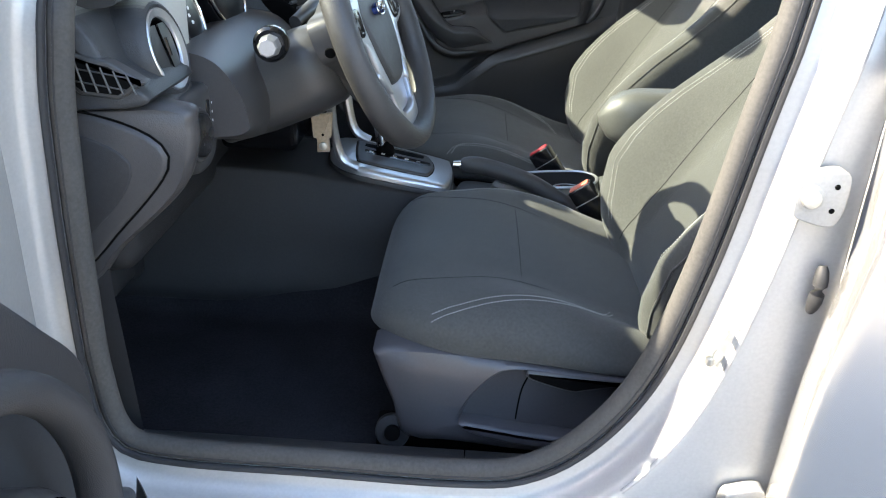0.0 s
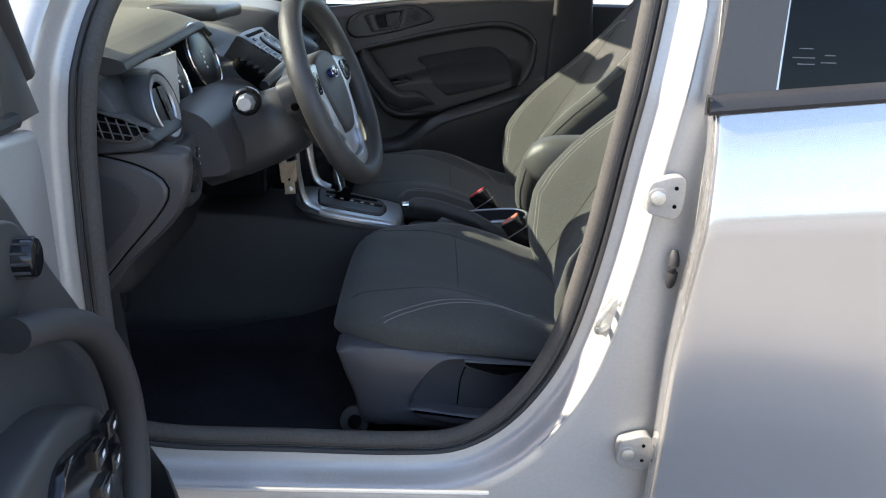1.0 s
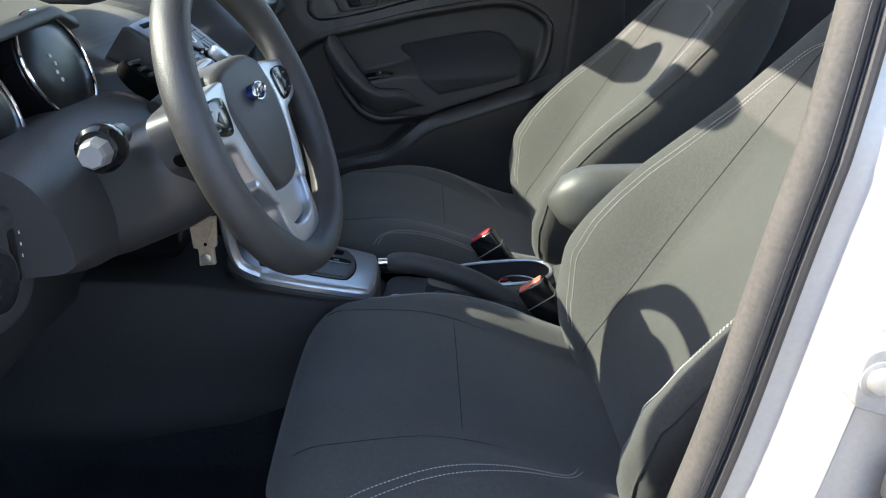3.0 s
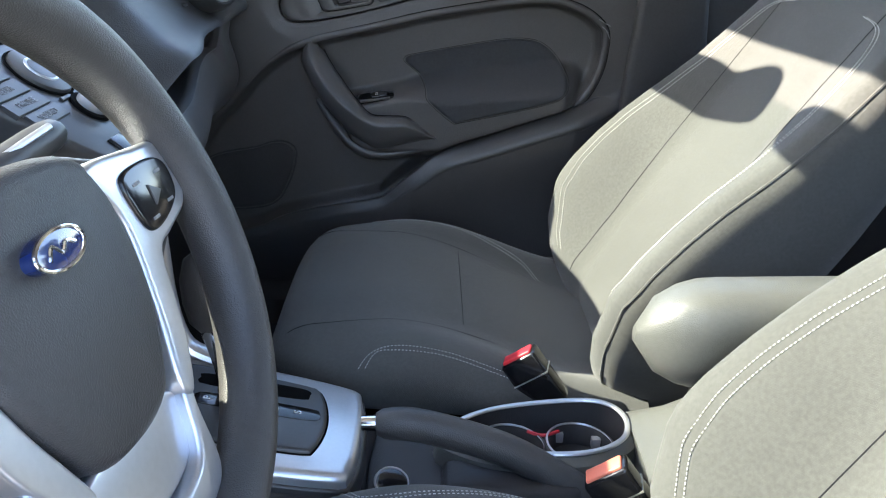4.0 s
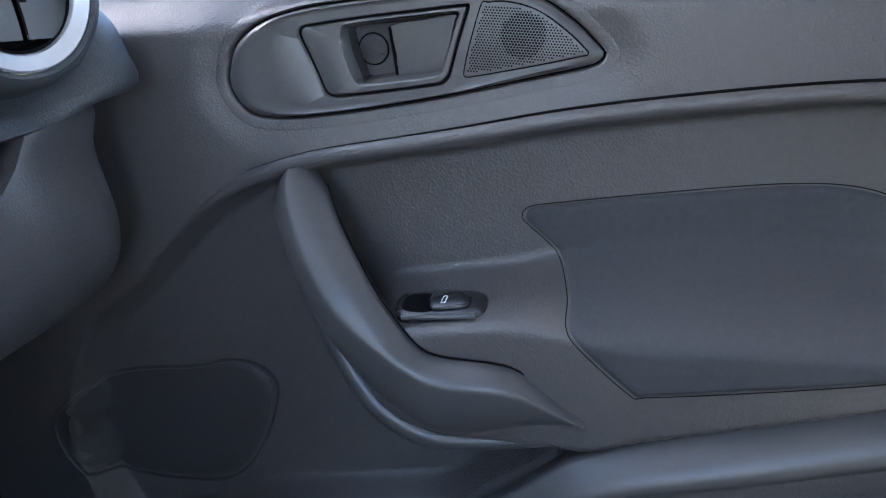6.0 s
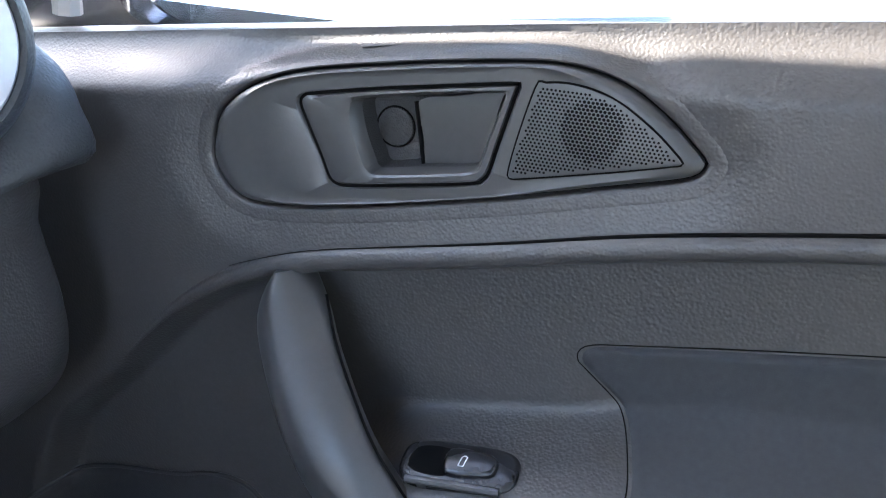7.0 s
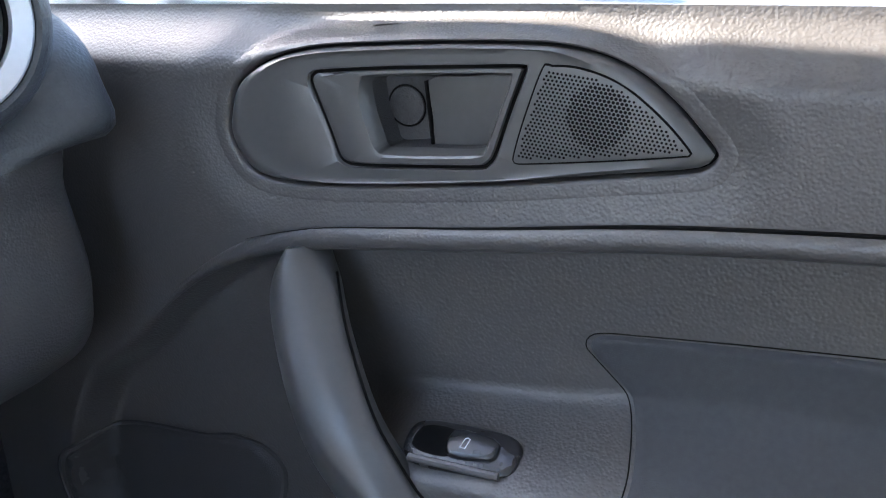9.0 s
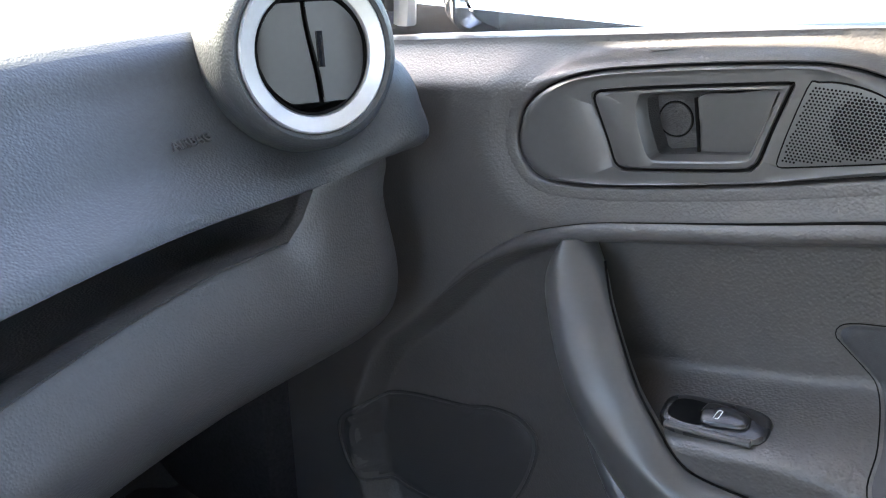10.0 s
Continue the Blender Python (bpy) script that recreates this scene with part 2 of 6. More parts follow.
def radial(outline, c, n):
    """The outline's points in n even directions from c."""
    p = np.array(outline) - c
    ang = np.unwrap(np.arctan2(p[:, 1], p[:, 0]))
    if ang[-1] < ang[0]:
        p, ang = p[::-1], ang[::-1]
    rad = np.linalg.norm(p, axis=1)
    return [c + np.array([math.cos(a), math.sin(a)]) * np.interp(a, ang, rad, period=math.tau) for a in np.linspace(0, math.tau, n, False)]


def ss(x, a, b):
    t = max(0.0, min(1.0, (x - a) / (b - a)))
    return t * t * (3 - 2 * t)


# ---- ground and distance ----
gm = bmesh.new()
for p in ((-400, -400, 0), (400, -400, 0), (400, 400, 0), (-400, 400, 0)):
    gm.verts.new(p)
gm.faces.new(gm.verts[:])
solo("ground", gm, M["asphalt"], "sunlit pale concrete parking lot", "ground", "structure")


# low dry hills all round on the horizon
rr = [[], [], []]
for k in range(180):
    a = k / 180 * math.tau
    h = 19 + 8 * noise.noise((math.cos(a) * 3, math.sin(a) * 3, 0.5)) + 2 * noise.noise((math.cos(a) * 14, math.sin(a) * 14, 2.5))
    for ring, r, z in zip(rr, (190, 235, 290), (-0.5, h * 0.62, h)):
        ring.append((r * math.cos(a), r * math.sin(a), z))
solo("distant_hills", loft(rr, caps=False), M["hills"], "low dry brown hills along the horizon", "hills", "structure")


# ---- body shell ----
def rounded_path(pts, n):
    return even(smooth(pts, n * 3, True), n)


# the driver's door aperture, (x, z), from the foot of the A-pillar round to the sill
APERTURE = rounded_path([
    (-0.372, 0.62), (-0.370, 0.50), (-0.352, 0.415), (-0.29, 0.393), (-0.12, 0.390), (0.05, 0.388), (0.135, 0.400), (0.205, 0.452),
    (0.262, 0.545), (0.298, 0.68), (0.324, 0.84), (0.348, 0.99), (0.366, 1.16), (0.362, 1.33), (0.28, 1.385), (0.10, 1.375),
    (-0.08, 1.28), (-0.24, 1.12), (-0.330, 1.00), (-0.362, 0.86), (-0.370, 0.74)], 160)


def grown(d):
    return inset(APERTURE, -d)


def lean_in(y, z, x=0.3):
    """The body side leans inwards above the belt line, most at the windscreen pillar."""
    return y + (0.13 + 0.26 * ss(-x, -0.15, 0.15)) * max(0.0, z - 0.91)


def clamped(ring):
    return [(min(max(x, -0.86), 0.398), min(max(z, 0.17), 1.43)) for x, z in ring]


body = thing("car_body", (0, -0.7, 0.2), "silver painted car body shell with open front door aperture", "car body", kind="structure")
rings = []
for d, y in ((0.003, -0.698), (0.006, -0.706), (0.014, -0.7095), (0.022, -0.7105), (0.028, -0.713), (0.032, -0.719), (0.035, -0.730), (0.038, -0.742), (0.041, -0.750), (0.046, -0.7535), (0.060, -0.7545)):
    rings.append([(x, lean_in(y, z, x), z) for x, z in clamped(grown(d))])
far = [(x, z) for x, z in grown(0.060)]
for f, y in ((0.25, -0.7550), (0.6, -0.7560), (1.0, -0.7580)):
    ring = []
    for (x, z), (x0, z0) in zip(far, APERTURE):
        gx = -0.86 if x < -0.2 and z < 1.0 else (x - 0.12 if x < 0 else (0.44 if z > 0.40 else x + 0.05))
        gz = 0.20 if z < 0.55 and x < 0.36 else (z + 0.05 if z > 1.2 else z)
        ring.append((min(x + (gx - x) * f, 0.44), lean_in(y, z, x), max(0.17, z + (gz - z) * f * (1 if z < 0.42 or z > 1.2 else 0.0))))
    rings.append(ring)
part("door_surround", loft(rings, caps=False), M["jamb"], body, "silver painted sill and pillar jamb, scuffed")
# the lower sill with its two pressed creases
for z, y, r in ((0.358, -0.772, 0.0035), (0.325, -0.781, 0.004)):
    part("sill_crease", tube([(-0.60 + 0.07 * k, y, z) for k in range(12)], r, 8), M["jamb"], body)
# roof, pillars and far side; the unseen roof is there to darken the cabin
part("roof", sheet([[(x, y, 1.425 + 0.03 * math.cos(y / 0.6 * 1.2) - 0.06 * ss(x, 0.9, 2.0)) for y in np.linspace(-0.60, 0.60, 9)] for x in np.linspace(-0.30, 2.0, 9)], 0.03), M["headlining"], body, "unseen pale grey headlining that bounces light down")
# front pillars out of view, placed and thickened to block the sun
for s in (-1, 1):
    part("front_pillar", tube(smooth([(-0.98, s * 0.695, 0.93), (-0.62, s * (0.655 if s > 0 else 0.630), 1.16), (-0.30, s * (0.625 if s > 0 else 0.600), 1.40)], 10, False), 0.054 if s > 0 else 0.059, 10, squash=1.2), M["plain"], body)
    part("roof_rail", tube(smooth([(-0.32, s * 0.61, 1.40), (0.5, s * 0.615, 1.43), (1.4, s * 0.60, 1.41), (2.0, s * 0.58, 1.34)], 12, False), 0.045, 10), M["headlining"], body)
part("far_centre_pillar", plate(rounded_path([(0.40, 0.40), (0.56, 0.40), (0.53, 0.95), (0.50, 1.40), (0.43, 1.40), (0.42, 0.95)], 36), 0.745, 0.655, 0.012), M["lower"], body, "dark plastic centre pillar trim")
part("near_centre_pillar", plate(rounded_path([(0.33, 0.40), (0.55, 0.40), (0.50, 0.95), (0.47, 1.40), (0.37, 1.40), (0.36, 0.95)], 36), -0.675, -0.640, 0.012), M["lower"], body)
# far kick panel, added to close off light leaking into the footwell
part("far_kick_panel", box((-0.88, 0.655, 0.20), (-0.44, 0.76, 0.94), 0.02), M["carpet"], body)
part("near_kick_panel", box((-0.88, -0.74, 0.20), (-0.42, -0.655, 0.94), 0.02), M["carpet"], body)
part("far_sill", box((-0.8, 0.60, 0.18), (1.8, 0.80, 0.37), 0.02), M["lower"], body)
part("far_rear_side", box((0.50, 0.69, 0.30), (1.9, 0.78, 0.95), 0.02), M["lower"], body)
part("near_rear_side", box((0.47, -0.735, 0.30), (1.9, -0.69, 0.88), 0.015), M["lower"], body)
part("rear_bulkhead", box((1.80, -0.72, 0.25), (1.86, 0.72, 1.0), 0.02), M["lower"], body)
part("rear_seat_bench", box((1.05, -0.64, 0.32), (1.75, 0.64, 0.52), 0.06, 4), M["fabric"], body)
part("rear_seat_back", box((1.50, -0.64, 0.45), (1.75, 0.64, 1.05), 0.06, 4), M["fabric"], body)
# firewall and front box added to keep light out of the footwell
part("firewall", box((-0.90, -0.74, 0.16), (-0.84, 0.74, 0.96), 0.01), M["carpet"], body)
part("front_wing", box((-1.75, -0.80, 0.25), (-0.90, 0.80, 0.93), 0.08, 4), M["paint"], body, "plain silver front body and bonnet, unseen, added to block light")
part("underbody", box((-1.7, -0.72, 0.14), (1.9, 0.72, 0.24), 0.01), M["black"], body)

part("pillar_outer", sheet([[(x, lean_in(-0.7605, z, x), z) for x in (0.412, 0.44, 0.52)] for z in np.linspace(0.40, 1.42, 12)], 0.003), M["jamb"], body, "silver painted pillar panel")
# pressed flanges down the centre pillar
back_edge = [k for k in range(160) if APERTURE[k][0] > 0.20 and 0.42 < APERTURE[k][1] < 1.36]
for d, y, r in ((0.0450, -0.7535, 0.0026),):
    edge = [grown(d)[k] for k in back_edge]
    part("pillar_flange", tube([(min(x, 0.396), lean_in(y, z, x), z) for x, z in edge], r, 8), M["jamb"], body, "pressed silver pillar flange")
# seals round the aperture: a wide dark grey lip and a thin black bead outside it
part("door_seal", tube([(x, lean_in(-0.709, z, x), z) for x, z in grown(0.008)], 0.0042, 8, True, 1.0, (0, 1, 0)), M["rubber"], body, "black rubber door seal")
part("inner_seal_lip", tube([(x, lean_in(-0.698, z, x), z) for x, z in grown(-0.006)], 0.0125, 12, True, 1.0, (0, 1, 0)), M["rubber_grey"], body, "dark grey inner seal lip")
part("seal_fold", tube([(x, lean_in(-0.7095, z, x), z) for x, z in grown(-0.004)], 0.0016, 6, True, 1.0, (0, 1, 0)), M["rubber"], body)

# ---- carpeted floor ----
def floor_z(x, y):
    z = 0.285 + 0.05 * ss(-x, 0.45, 0.8) + 0.09 * ss(-x, 0.6, 0.85)
    z += 0.17 * ss(abs(y), 0.20, 0.08)
    return z + 0.05 * ss(abs(y), 0.56, 0.66) + 0.004 * noise.noise((x * 6, y * 6, 0))
fl = sheet([[(x, y, floor_z(x, y)) for y in np.linspace(-0.67, 0.67, 56)] for x in np.linspace(-0.86, 1.8, 70)], 0.012)
solo("floor", fl, M["carpet"], "black carpeted car floor with raised tunnel", "floor", "structure")


# ---- seats ----
def cushion_ring(x, yc, n=56):
    """One cross-section of the seat cushion."""
    f = (x + 0.078) / 0.48
    w = (0.256 - 0.02 * ss(f, 0.6, 1.0)) * (0.52 + 0.48 * math.sqrt(max(0.0, 1 - max(0.0, 1 - f / 0.34) ** 2)))
    zc = 0.545 - 0.085 * ss(f, 0.30, 0.95)
    nose = math.sqrt(max(0.0, 1 - max(0.0, 1 - f / 0.13) ** 2))
    zt = 0.475 + (zc - 0.475) * nose
    zb = 0.474 - 0.012 * nose
    hb = 0.030 * ss(f, 0.15, 0.6)
    ring = []
    for k in range(n):
        a = k / n * math.tau
        c, s = math.cos(a), math.sin(a)
        y = w * math.copysign(abs(c) ** 0.55, c) 
        h = (zt - zb) / 2
        z = (zt + zb) / 2 + h * math.copysign(abs(s) ** 0.62, s)
        if s > 0:
            e = abs(y) / w
            z += hb * ss(e, 0.50, 0.80) * (1 - 0.4 * ss(e, 0.86, 1.0)) * s
            z += 0.010 * ss(e, 0.95, 0.2) * nose * s
        ring.append((x, yc + y, z))
    return ring


def cushion_top(x, y, yc, dx=0.0):
    """The height of the cushion's upper face."""
    up = [p for p in cushion_ring(x - dx, yc, 240)[:121]]
    up.sort(key=lambda p: p[1])
    return float(np.interp(y, [p[1] for p in up], [p[2] for p in up]))


BACK_LEAN = radians(31)


def back_point(s, off, y):
    """A place on the backrest: s up along it, off forwards from its mid plane."""
    return (0.352 + s * math.sin(BACK_LEAN) - off * math.cos(BACK_LEAN), y, 0.470 + s * math.cos(BACK_LEAN) + off * math.sin(BACK_LEAN))


def back_width(s):
    return float(np.interp(s, [-0.03, 0.0, 0.05, 0.12, 0.30, 0.45, 0.56, 0.64], [0.165, 0.205, 0.232, 0.248, 0.244, 0.226, 0.196, 0.160]))


def back_off(s, e):
    """How far the front face stands forwards of the mid plane at e of the half width."""
    edge = float(np.interp(s, [-0.034, -0.02, 0.0, 0.04, 0.10, 0.15, 0.20, 0.25, 0.32, 0.38, 0.46, 0.60, 0.641], [0.030, 0.050, 0.078, 0.108, 0.131, 0.129, 0.121, 0.109, 0.086, 0.068, 0.052, 0.034, 0.010]))
    mid = 0.044 * (1 - 0.5 * ss(s, 0.50, 0.64)) * (0.5 + 0.5 * ss(s, -0.034, 0.02))
    e = abs(e)
    return mid + (edge - mid) * ss(e, 0.38, 0.90) - 0.022 * max(0.0, (e - 0.90) / 0.10) ** 2


def back_ring(s, yc, n=64):
    """One cross-section of the backrest: a hollowed front between two bolsters with flat sides."""
    w = back_width(s)
    d = 0.058 * (1 - 0.45 * ss(s, 0.48, 0.64)) * (0.6 + 0.4 * ss(s, -0.03, 0.03))
    ring = [back_point(s, back_off(s, e), yc + e * w) for e in np.r_[np.linspace(1, 0.88, 7), np.linspace(0.84, -0.84, n - 14), np.linspace(-0.88, -1, 7)]]
    front = back_off(s, 1.0)
    left = [(-1.004, front - 0.012), (-1.0, front * 0.5), (-0.99, -0.4 * d), (-0.95, -0.85 * d), (-0.85, -d), (-0.4, -d * 1.05)]
    return ring + [back_point(s, o, yc + e * w) for e, o in left] + [back_point(s, o, yc - e * w) for e, o in left[::-1]]


def back_front(s, y, yc):
    return back_point(s, back_off(s, (y - yc) / back_width(s)) + 0.0002, y)


def stitches(path, gap=0.0042, r=0.00058, bm=None):
    """Short raised threads in a row along a path."""
    bm = bm or bmesh.new()
    pts = even(path, max(4, int(sum(math.dist(a, b) for a, b in zip(path, path[1:])) / gap) * 2), False)
    for i in range(0, len(pts) - 1, 2):
        tube([pts[i], pts[i + 1]], r, 4, bm=bm)
    return bm


def seat(side, name, label, dx=0.0):
    yc = side * 0.340
    out = side
    root = thing(name, (0.15, yc, 0.30), label, "car seat", "front seats")
    xs = [-0.0775, -0.075, -0.070, -0.062, -0.05, -0.036] + list(np.linspace(-0.02, 0.40, 22))
    cush = part("cushion", loft([[(q[0] + dx, q[1], q[2]) for q in cushion_ring(x, yc)] for x in xs]), M["fabric"], root, "dark charcoal woven cloth cushion", 60)
    ss_ = [-0.034, -0.03, -0.02, -0.008, 0.006, 0.022] + list(np.linspace(0.04, 0.56, 30)) + [0.59, 0.612, 0.628, 0.637, 0.641]
    back = part("backrest", loft([back_ring(s, yc) for s in ss_]), M["fabric"], root, "charcoal cloth backrest with side bolsters", 60)
    # seams and double stitching
    for e in (-1, 1):
        rim = smooth([(-0.045 + dx, 0.160), (0.05 + dx, 0.150), (0.15, 0.138), (0.25, 0.128), (0.31, 0.124)], 30, False)
        pts = [(x, yc + e * y, cushion_top(x, yc + e * y, yc, dx) + 0.0002) for x, y in rim]
        part("seam", tube(pts, 0.0004, 6), M["carpet"], cush)
        for k in (0, 1):
            if e * out > 0:
                line = [(0.012 + dx * 0.5, 0.236 - 0.010 * k), (0.04 + dx * 0.5, 0.226 - 0.011 * k), (0.10, 0.209 - 0.010 * k), (0.18, 0.190 - 0.009 * k), (0.235, 0.166 - 0.008 * k), (0.262 - 0.004 * k, 0.130 - 0.004 * k)]
            else:
                line = [(0.004 + 0.008 * k, 0.238), (0.018 + 0.006 * k, 0.218), (0.045, 0.209 + 0.007 * k), (0.10, 0.212 + 0.006 * k), (0.16, 0.218 + 0.006 * k), (0.24, 0.220 + 0.006 * k)]
            pts = [(x, yc + e * y, cushion_top(x, yc + e * y, yc, dx) + 0.0006) for x, y in smooth(line, 60, False)]
            part("stitching", stitches(pts), M["thread"], cush, "pale double stitching")
        pts = [back_front(s, yc + e * (0.120 + 0.02 * s), yc) for s in np.linspace(0.005, 0.60, 40)]
        part("seam", tube(pts, 0.0006, 6), M["carpet"], back)
        pts = [back_front(s, yc + e * back_width(s) * 0.975, yc) for s in np.linspace(-0.01, 0.58, 44)]
        part("piping", tube(pts, 0.0018, 6), M["fabric"], back)
        for k in (0, 1):
            pts = smooth([(0.02, 0.158), (0.05, 0.176), (0.12, 0.200), (0.22, 0.203), (0.36, 0.190), (0.48, 0.160), (0.505, 0.10)], 70, False)
            pts = [back_front(s, yc + e * (y - 0.008 * k), yc) for s, y in pts]
            pts = [(x - 0.0005, y, z + 0.0003) for x, y, z in pts]
            part("stitching", stitches(pts), M["thread"], back, "pale double stitching")
    pts = [(0.13, yc + y, cushion_top(0.13, yc + y, yc, dx)) for y in np.linspace(-0.125, 0.125, 24)]
    part("seam", tube(pts, 0.0004, 6), M["carpet"], cush)
    # head restraint
    part("head_restraint", loft([[back_point(0.70 + 0.075 * math.sin(v), 0.04 * math.cos(a) * math.cos(v) + 0.02, yc + 0.115 * math.sin(a) * (0.4 + 0.6 * math.cos(v))) for a in np.linspace(0, math.tau, 24, False)] for v in np.linspace(-1.45, 1.45, 10)]), M["fabric"], root)
    for e in (-1, 1):
        part("head_restraint_post", tube([back_point(0.58, 0, yc + e * 0.06), back_point(0.68, 0, yc + e * 0.06)], 0.006, 8), M["chrome"], root)
    # frame below: side shield on the outer side, rails
    o = lambda d: yc + out * d
    sh = rounded_path([(-0.052, 0.487), (0.08, 0.487), (0.29, 0.468), (0.36, 0.462), (0.37, 0.42), (0.33, 0.37), (0.20, 0.340), (0.04, 0.349), (-0.02, 0.352), (-0.035, 0.40), (-0.055, 0.455)], 72)
    c = np.array([0.16, 0.42])
    dish = even(smooth([(0.052, 0.388), (0.066, 0.425), (0.095, 0.462), (0.125, 0.474), (0.20, 0.470), (0.270, 0.462), (0.285, 0.450), (0.262, 0.42), (0.215, 0.372), (0.14, 0.374), (0.08, 0.381)], 300), 200)
    rim, low = radial(even(sh, 600), c, 120), radial(dish, c, 120)
    step = lambda ring, f, dd: [(p[0] * f + c[0] * (1 - f), o(dd), p[1] * f + c[1] * (1 - f)) for p in ring]
    mid = [q + (p - q) * 0.5 for p, q in zip(rim, low)]
    shield = part("side_shield", loft([step(rim, 1.0, 0.19), step(rim, 1.0, 0.236), step(rim, 0.985, 0.245), step(rim, 0.955, 0.250), step(mid, 1.0, 0.256), step(low, 1.03, 0.258), step(low, 1.0, 0.256), step(low, 0.965, 0.248), step(low, 0.93, 0.240), step(low, 0.5, 0.238), step(low, 0.02, 0.238)]), M["shield"], root, "dark plastic seat side shield with a sunk field", 40)
    lever = even(smooth([(0.054, 0.389), (0.075, 0.390), (0.14, 0.381), (0.210, 0.375), (0.214, 0.362), (0.205, 0.356), (0.13, 0.361), (0.075, 0.373)], 160), 60)
    part("height_lever", plate(lever, o(0.238), o(0.266), 0.007, seg=4), M["shield"], root, "dark plastic height lever")
    hand = even(smooth([(0.136, 0.474), (0.150, 0.476), (0.26, 0.466), (0.262, 0.461), (0.215, 0.450), (0.195, 0.447), (0.150, 0.459), (0.137, 0.466)], 160), 60)
    part("recline_handle", plate(hand, o(0.238), o(0.262), 0.006, seg=4), M["plain"], root, "dark plastic adjuster handle")
    # flat black patch laid on the handle to draw a shaded hollow
    part("handle_shade_patch", plate(inset(hand, 0.0042), o(0.250), o(0.2624), 0.001), M["black"], root)
    part("shield_gap", tube(smooth([(0.143, o(0.2385), 0.458), (0.134, o(0.2385), 0.43), (0.130, o(0.2385), 0.385)], 10, False), 0.0012, 6), M["black"], shield)
    part("rear_cover", plate(even(smooth([(0.27, 0.462), (0.33, 0.470), (0.36, 0.44), (0.34, 0.36), (0.24, 0.345), (0.235, 0.372)], 120), 48), o(0.19), o(0.246), 0.008), M["lower"], root, "dark plastic hinge cover")
    for d in (-0.19, 0.20):
        part("seat_rail", box((-0.06, o(d) - 0.02, 0.30), (0.42, o(d) + 0.02, 0.345), 0.005), M["black"], root)
    part("rail_cover", disc((-0.035, o(0.225), 0.345), 0.024, 0.012, (0, out, 0.3)), M["lower"], root, "black plastic rail end cover")
    part("rail_bolt", disc((-0.035, o(0.235), 0.348), 0.011, 0.010, (0, out, 0.3), 12), M["black"], root)
    part("seat_base", box((-0.03, yc - 0.19, 0.33), (0.38, yc + 0.19, 0.46), 0.02), M["black"], root)
    part("height_bar", tube(smooth([(-0.045, o(0.19), 0.46), (-0.058, o(0.19), 0.43), (-0.045, o(0.19), 0.40)], 8, False), 0.004, 8), M["black"], root)
    return root


driver_seat = seat(-1, "driver_seat", "charcoal cloth driver's seat with pale stitching, partly sunlit")
passenger_seat = seat(1, "passenger_seat", "charcoal cloth passenger seat with pale stitching, partly sunlit", -0.045)

# fold-down armrest on the driver's seat
rings = []
for f in np.linspace(0, 1, 18):
    x = 0.276 + 0.33 * f
    k = math.sqrt(max(0.02, 1 - (1 - min(1, f / 0.22)) ** 2))
    rings.append([(x, -0.035 + 0.040 * k * math.copysign(abs(math.cos(a)) ** 0.7, math.cos(a)), 0.660 + 0.012 * f + 0.052 * k * math.copysign(abs(math.sin(a)) ** 0.75, math.sin(a))) for a in np.linspace(0, math.tau, 28, False)])
arm = thing("armrest", (0.33, -0.035, 0.60), "grey vinyl fold-down armrest fixed to the seat", "armrest")
part("pad", loft(rings), M["vinyl"], arm, "grey padded vinyl")
part("bracket", tube(smooth([(0.335, -0.05, 0.60), (0.38, -0.06, 0.60), (0.45, -0.08, 0.62)], 8, False), 0.022, 10), M["plain"], arm)


# ---- passenger door, inner side ----
RIDGE = [(-0.262, 0.703), (-0.222, 0.748), (-0.197, 0.772), (-0.166, 0.794), (-0.143, 0.805), (-0.110, 0.817), (-0.070, 0.827), (-0.011, 0.841), (0.068, 0.861), (0.167, 0.880), (0.237, 0.890), (0.278, 0.891), (0.307, 0.886), (0.337, 0.8745), (0.360, 0.858), (0.371, 0.841), (0.372, 0.812), (0.3665, 0.776), (0.352, 0.742), (0.333, 0.718)]
LIP = [(0.325, 0.713), (0.280, 0.697), (0.209, 0.672), (0.134, 0.646), (0.103, 0.632), (0.082, 0.619), (0.056, 0.596), (0.028, 0.572), (0.006, 0.552), (-0.017, 0.542), (-0.088, 0.525), (-0.150, 0.510), (-0.188, 0.496), (-0.214, 0.481), (-0.247, 0.470), (-0.30, 0.452)]
FIELD = smooth(RIDGE + LIP + [(-0.34, 0.55), (-0.31, 0.65)], 260)
INSERT = rounded_path([(0.0385, 0.7755), (0.0335, 0.7800), (0.0338, 0.7860), (0.0405, 0.7905), (0.060, 0.795), (0.122, 0.808), (0.197, 0.822), (0.241, 0.825), (0.271, 0.818), (0.295, 0.799), (0.310, 0.777), (0.316, 0.757), (0.308, 0.742), (0.281, 0.727), (0.206, 0.707), (0.131, 0.690), (0.118, 0.690), (0.077, 0.724), (0.071, 0.742), (0.060, 0.758)], 240)
SPK = rounded_path([(-0.229, 0.620), (-0.203, 0.629), (-0.179, 0.631), (-0.164, 0.624), (-0.158, 0.612), (-0.161, 0.588), (-0.172, 0.556), (-0.192, 0.522), (-0.225, 0.505), (-0.30, 0.500), (-0.345, 0.52), (-0.355, 0.565), (-0.305, 0.602)], 90)


